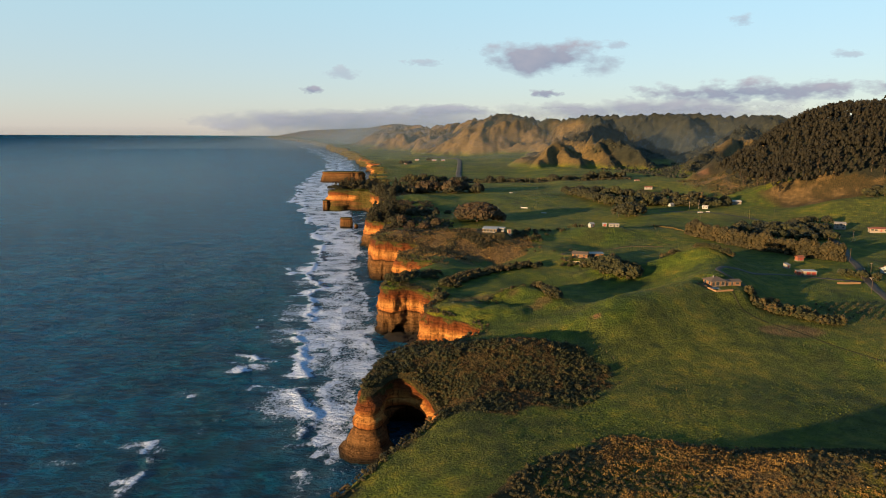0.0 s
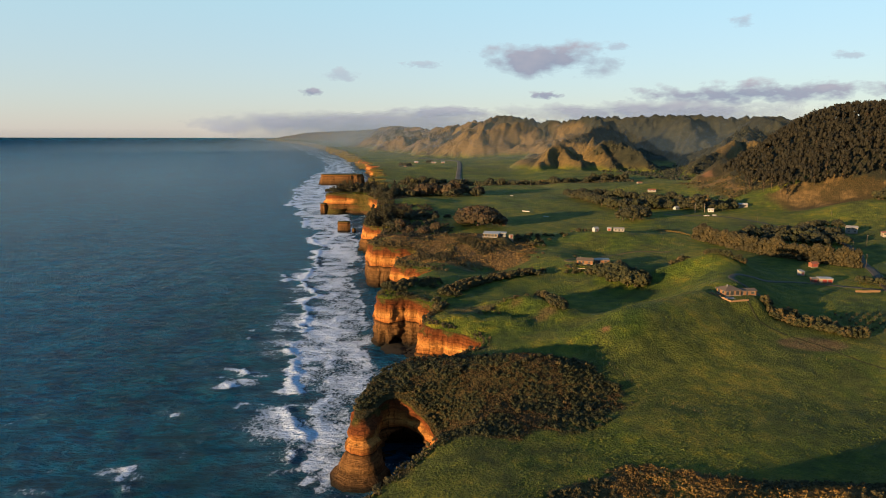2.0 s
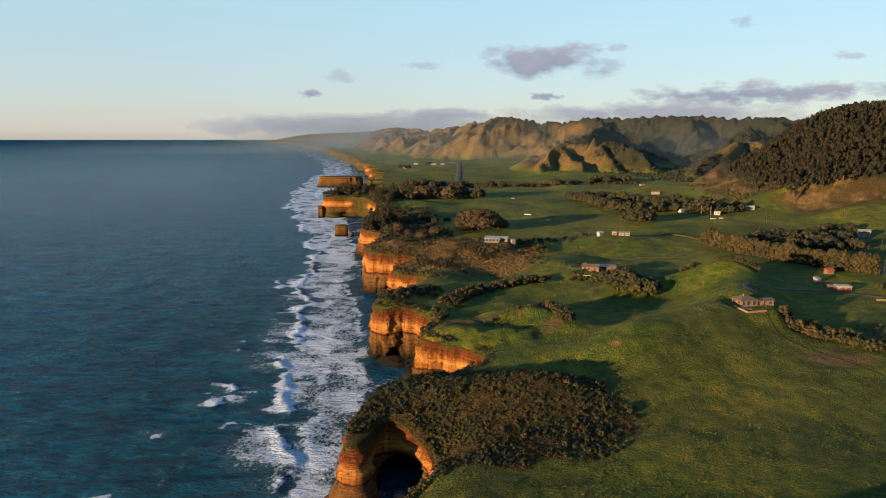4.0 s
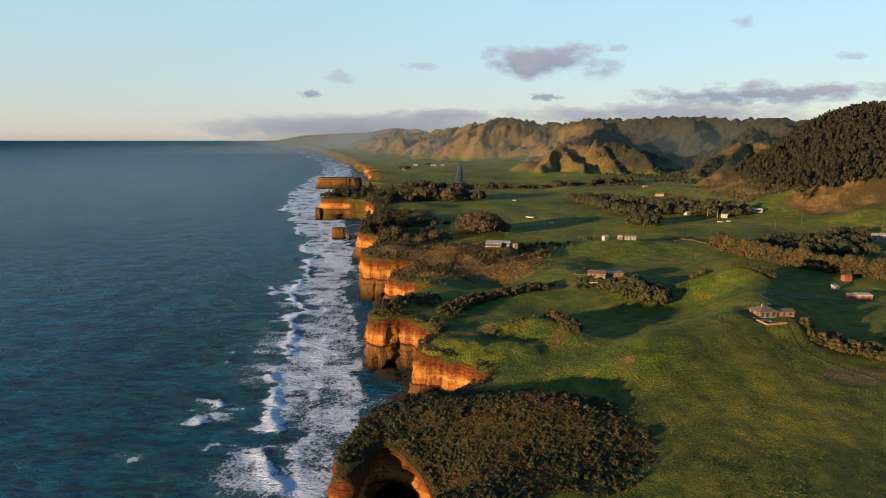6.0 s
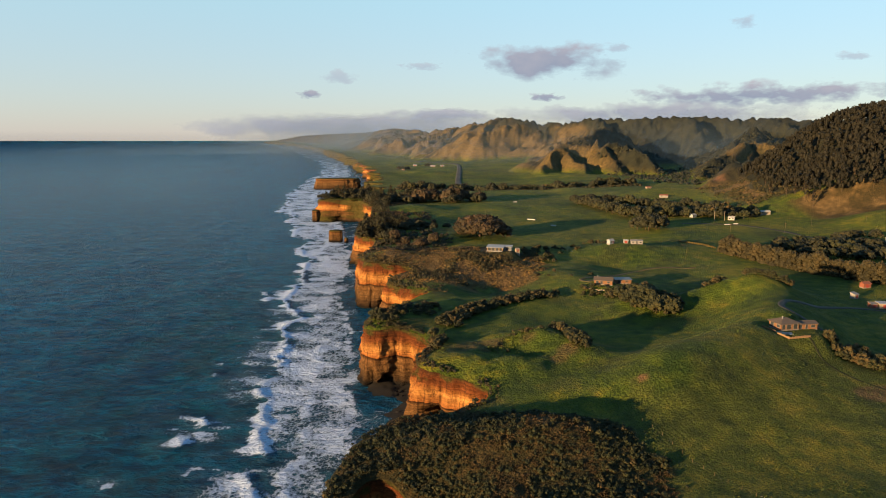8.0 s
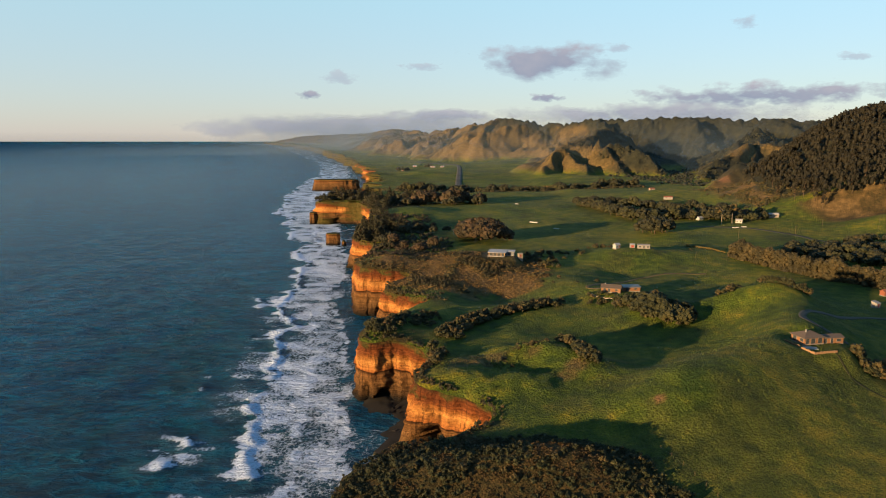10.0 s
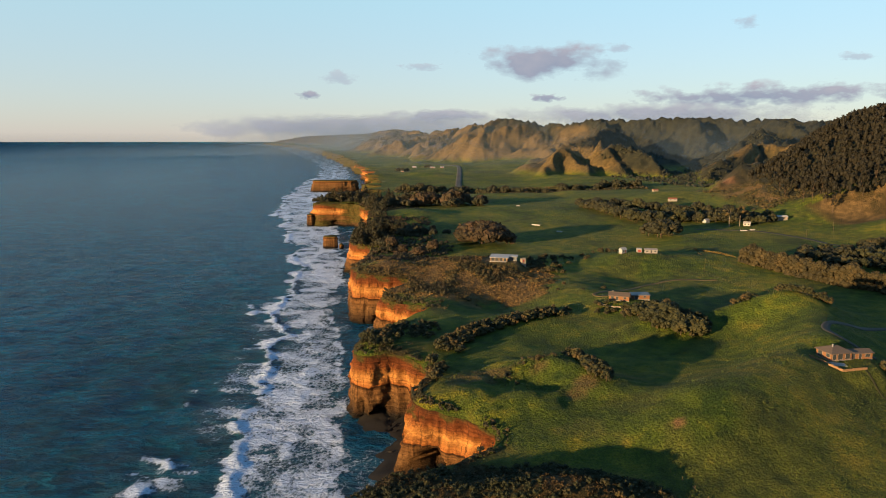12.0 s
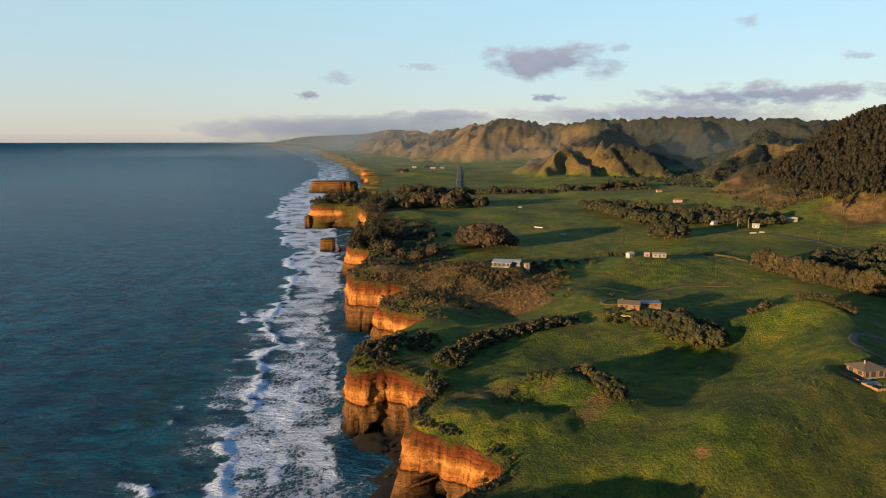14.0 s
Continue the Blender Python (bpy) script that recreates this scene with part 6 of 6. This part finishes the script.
# ---- clouds ----
def cloud_material(name, seed, tint, stretch, fray):
    m, nt, b = material(name)
    p = nt.nodes.new("ShaderNodeTexCoord").outputs["UV"]
    sep = node(nt, "ShaderNodeSeparateXYZ", Vector=p)
    n1 = node(nt, "ShaderNodeTexNoise", Vector=node(nt, "ShaderNodeMapping", Vector=p, Location=(seed, seed * 1.7, 0), Scale=(stretch, 2.2, 1)).outputs[0], Scale=1.0, Detail=7.0, Roughness=0.58).outputs["Fac"]
    dx = calc(nt, "MULTIPLY", calc(nt, "SUBTRACT", sep.outputs[0], 0.5), 2.0)
    dy = calc(nt, "MULTIPLY", calc(nt, "SUBTRACT", sep.outputs[1], 0.42), 2.0)
    r = calc(nt, "SQRT", calc(nt, "ADD", calc(nt, "MULTIPLY", dx, dx), calc(nt, "MULTIPLY", dy, dy)))
    v = calc(nt, "ADD", calc(nt, "SUBTRACT", 1.0, r), calc(nt, "MULTIPLY", calc(nt, "SUBTRACT", n1, 0.5), fray))
    alpha = calc(nt, "MULTIPLY", calc(nt, "MULTIPLY", calc(nt, "SUBTRACT", v, 0.34), 2.6, clamp=True), calc(nt, "MULTIPLY", calc(nt, "SUBTRACT", 1.0, r), 3.0, clamp=True))
    shade = ramp(nt, calc(nt, "ADD", calc(nt, "MULTIPLY", n1, 0.6), calc(nt, "MULTIPLY", sep.outputs[1], 0.4)), (0.35, tint[0]), (0.72, tint[1]))
    glow = node(nt, "ShaderNodeEmission", Color=shade, Strength=0.105)
    clear = nt.nodes.new("ShaderNodeBsdfTransparent")
    mix = nt.nodes.new("ShaderNodeMixShader")
    nt.links.new(calc(nt, "MULTIPLY", alpha, tint[2]), mix.inputs[0])
    nt.links.new(clear.outputs[0], mix.inputs[1])
    nt.links.new(glow.outputs[0], mix.inputs[2])
    nt.links.new(mix.outputs[0], nt.nodes["Material Output"].inputs["Surface"])
    return m


def cloud(seed, way, up, wide, tall, tint, label, far=4750, fray=2.0):
    """A bank of cloud far off: bearing and elevation as shares of the distance, and its size likewise."""
    nx, nz = 12, 4
    V, UV = [], []
    for j in range(nz + 1):
        for i in range(nx + 1):
            u, v = i / nx, j / nz
            a = math.atan(way) + (u - 0.5) * wide
            V.append((EYE.x + far * math.sin(a), EYE.y + far * math.cos(a), EYE.z + far * (up + (v - 0.5) * tall)))
            UV.append((u, v))
    F = grid_faces(nz + 1, nx + 1)
    ob = sheet("cloud", np.array(V), F, cloud_material("cloud_%d" % seed, seed * 3.7, tint, max(2.2, wide / tall * 1.1), fray))
    layer = ob.data.uv_layers.new(name="UVMap")
    layer.data.foreach_set("uv", np.array(UV, np.float32)[F.ravel()].ravel())
    ob.visible_shadow = False
    return tagged(ob, label, "cloud", "evening clouds", kind="structure")


def mist(far, thick, tone, start=-20, sweep=52, top=0.034, low=130):
    """Distance haze across the bay, painted on a tinted upright curved sheet, densest some way above the water."""
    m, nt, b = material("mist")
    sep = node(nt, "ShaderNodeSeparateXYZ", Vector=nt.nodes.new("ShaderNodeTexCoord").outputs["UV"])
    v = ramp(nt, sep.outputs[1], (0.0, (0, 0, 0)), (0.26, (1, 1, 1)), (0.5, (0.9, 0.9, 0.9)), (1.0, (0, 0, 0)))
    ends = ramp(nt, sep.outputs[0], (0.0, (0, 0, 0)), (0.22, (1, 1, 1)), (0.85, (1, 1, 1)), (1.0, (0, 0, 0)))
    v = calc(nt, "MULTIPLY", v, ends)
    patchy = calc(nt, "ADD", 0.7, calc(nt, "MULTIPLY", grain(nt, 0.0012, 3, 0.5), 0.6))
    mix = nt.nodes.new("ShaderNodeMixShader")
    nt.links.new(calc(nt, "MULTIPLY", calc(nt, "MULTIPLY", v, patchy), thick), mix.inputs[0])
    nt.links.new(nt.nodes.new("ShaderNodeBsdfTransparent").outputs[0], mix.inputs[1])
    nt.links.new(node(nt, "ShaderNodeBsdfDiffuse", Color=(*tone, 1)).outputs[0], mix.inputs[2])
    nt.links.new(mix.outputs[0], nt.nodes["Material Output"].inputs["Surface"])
    nx, nz = 40, 8
    V, UV = [], []
    for j in range(nz + 1):
        for i in range(nx + 1):
            a, v = radians(start + sweep * i / nx), j / nz
            V.append((EYE.x + far * math.sin(a), EYE.y + far * math.cos(a), (low + far * top) * v))
            UV.append((i / nx, v))
    F = grid_faces(nz + 1, nx + 1)
    ob = sheet("mist_bank", np.array(V), F, m)
    layer = ob.data.uv_layers.new(name="UVMap")
    layer.data.foreach_set("uv", np.array(UV, np.float32)[F.ravel()].ravel())
    return tagged(ob, "tinted sheet of distance haze over the bay", "mist", "evening mist", kind="structure")


# tinted sheets imitate the haze in the air before the far ranges
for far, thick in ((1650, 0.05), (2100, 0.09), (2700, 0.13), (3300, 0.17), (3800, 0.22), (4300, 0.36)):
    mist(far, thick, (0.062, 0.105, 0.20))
# one more haze sheet, added to lighten the dark strip at the sea's horizon
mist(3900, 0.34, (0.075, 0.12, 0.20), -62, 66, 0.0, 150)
MAUVE = ((0.50, 0.57, 0.74), (0.90, 0.82, 0.88), 0.95)
GREY = ((0.72, 0.80, 0.95), (0.95, 0.95, 1.02), 0.6)
LOW = ((0.58, 0.62, 0.74), (0.90, 0.86, 0.90), 0.95)
cloud(1, 0.155, 0.120, 0.34, 0.082, MAUVE, "mauve evening cloud with soft ragged edges")
cloud(2, -0.205, 0.066, 0.052, 0.022, MAUVE, "small mauve evening cloud")
cloud(3, -0.158, 0.093, 0.075, 0.034, GREY, "thin grey wisp of cloud")
cloud(4, 0.158, 0.062, 0.085, 0.020, MAUVE, "small flat mauve cloud")
cloud(5, 0.47, 0.062, 0.52, 0.050, MAUVE, "long bank of mauve cloud over the ranges")
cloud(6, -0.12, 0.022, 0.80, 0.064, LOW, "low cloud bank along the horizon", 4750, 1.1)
cloud(7, 0.0, 0.036, 0.28, 0.036, LOW, "low pinkish cloud bank along the horizon", 4730, 1.4)
cloud(8, 0.33, 0.038, 0.70, 0.054, LOW, "low pinkish cloud bank behind the hills", 4720, 1.2)
cloud(9, 0.455, 0.158, 0.055, 0.028, GREY, "thin grey wisp of cloud")
cloud(10, 0.62, 0.105, 0.06, 0.020, GREY, "thin grey wisp of cloud")
cloud(11, 0.265, 0.132, 0.06, 0.024, GREY, "thin grey wisp of cloud")
cloud(12, -0.03, 0.108, 0.10, 0.018, GREY, "faint wisp of cloud")
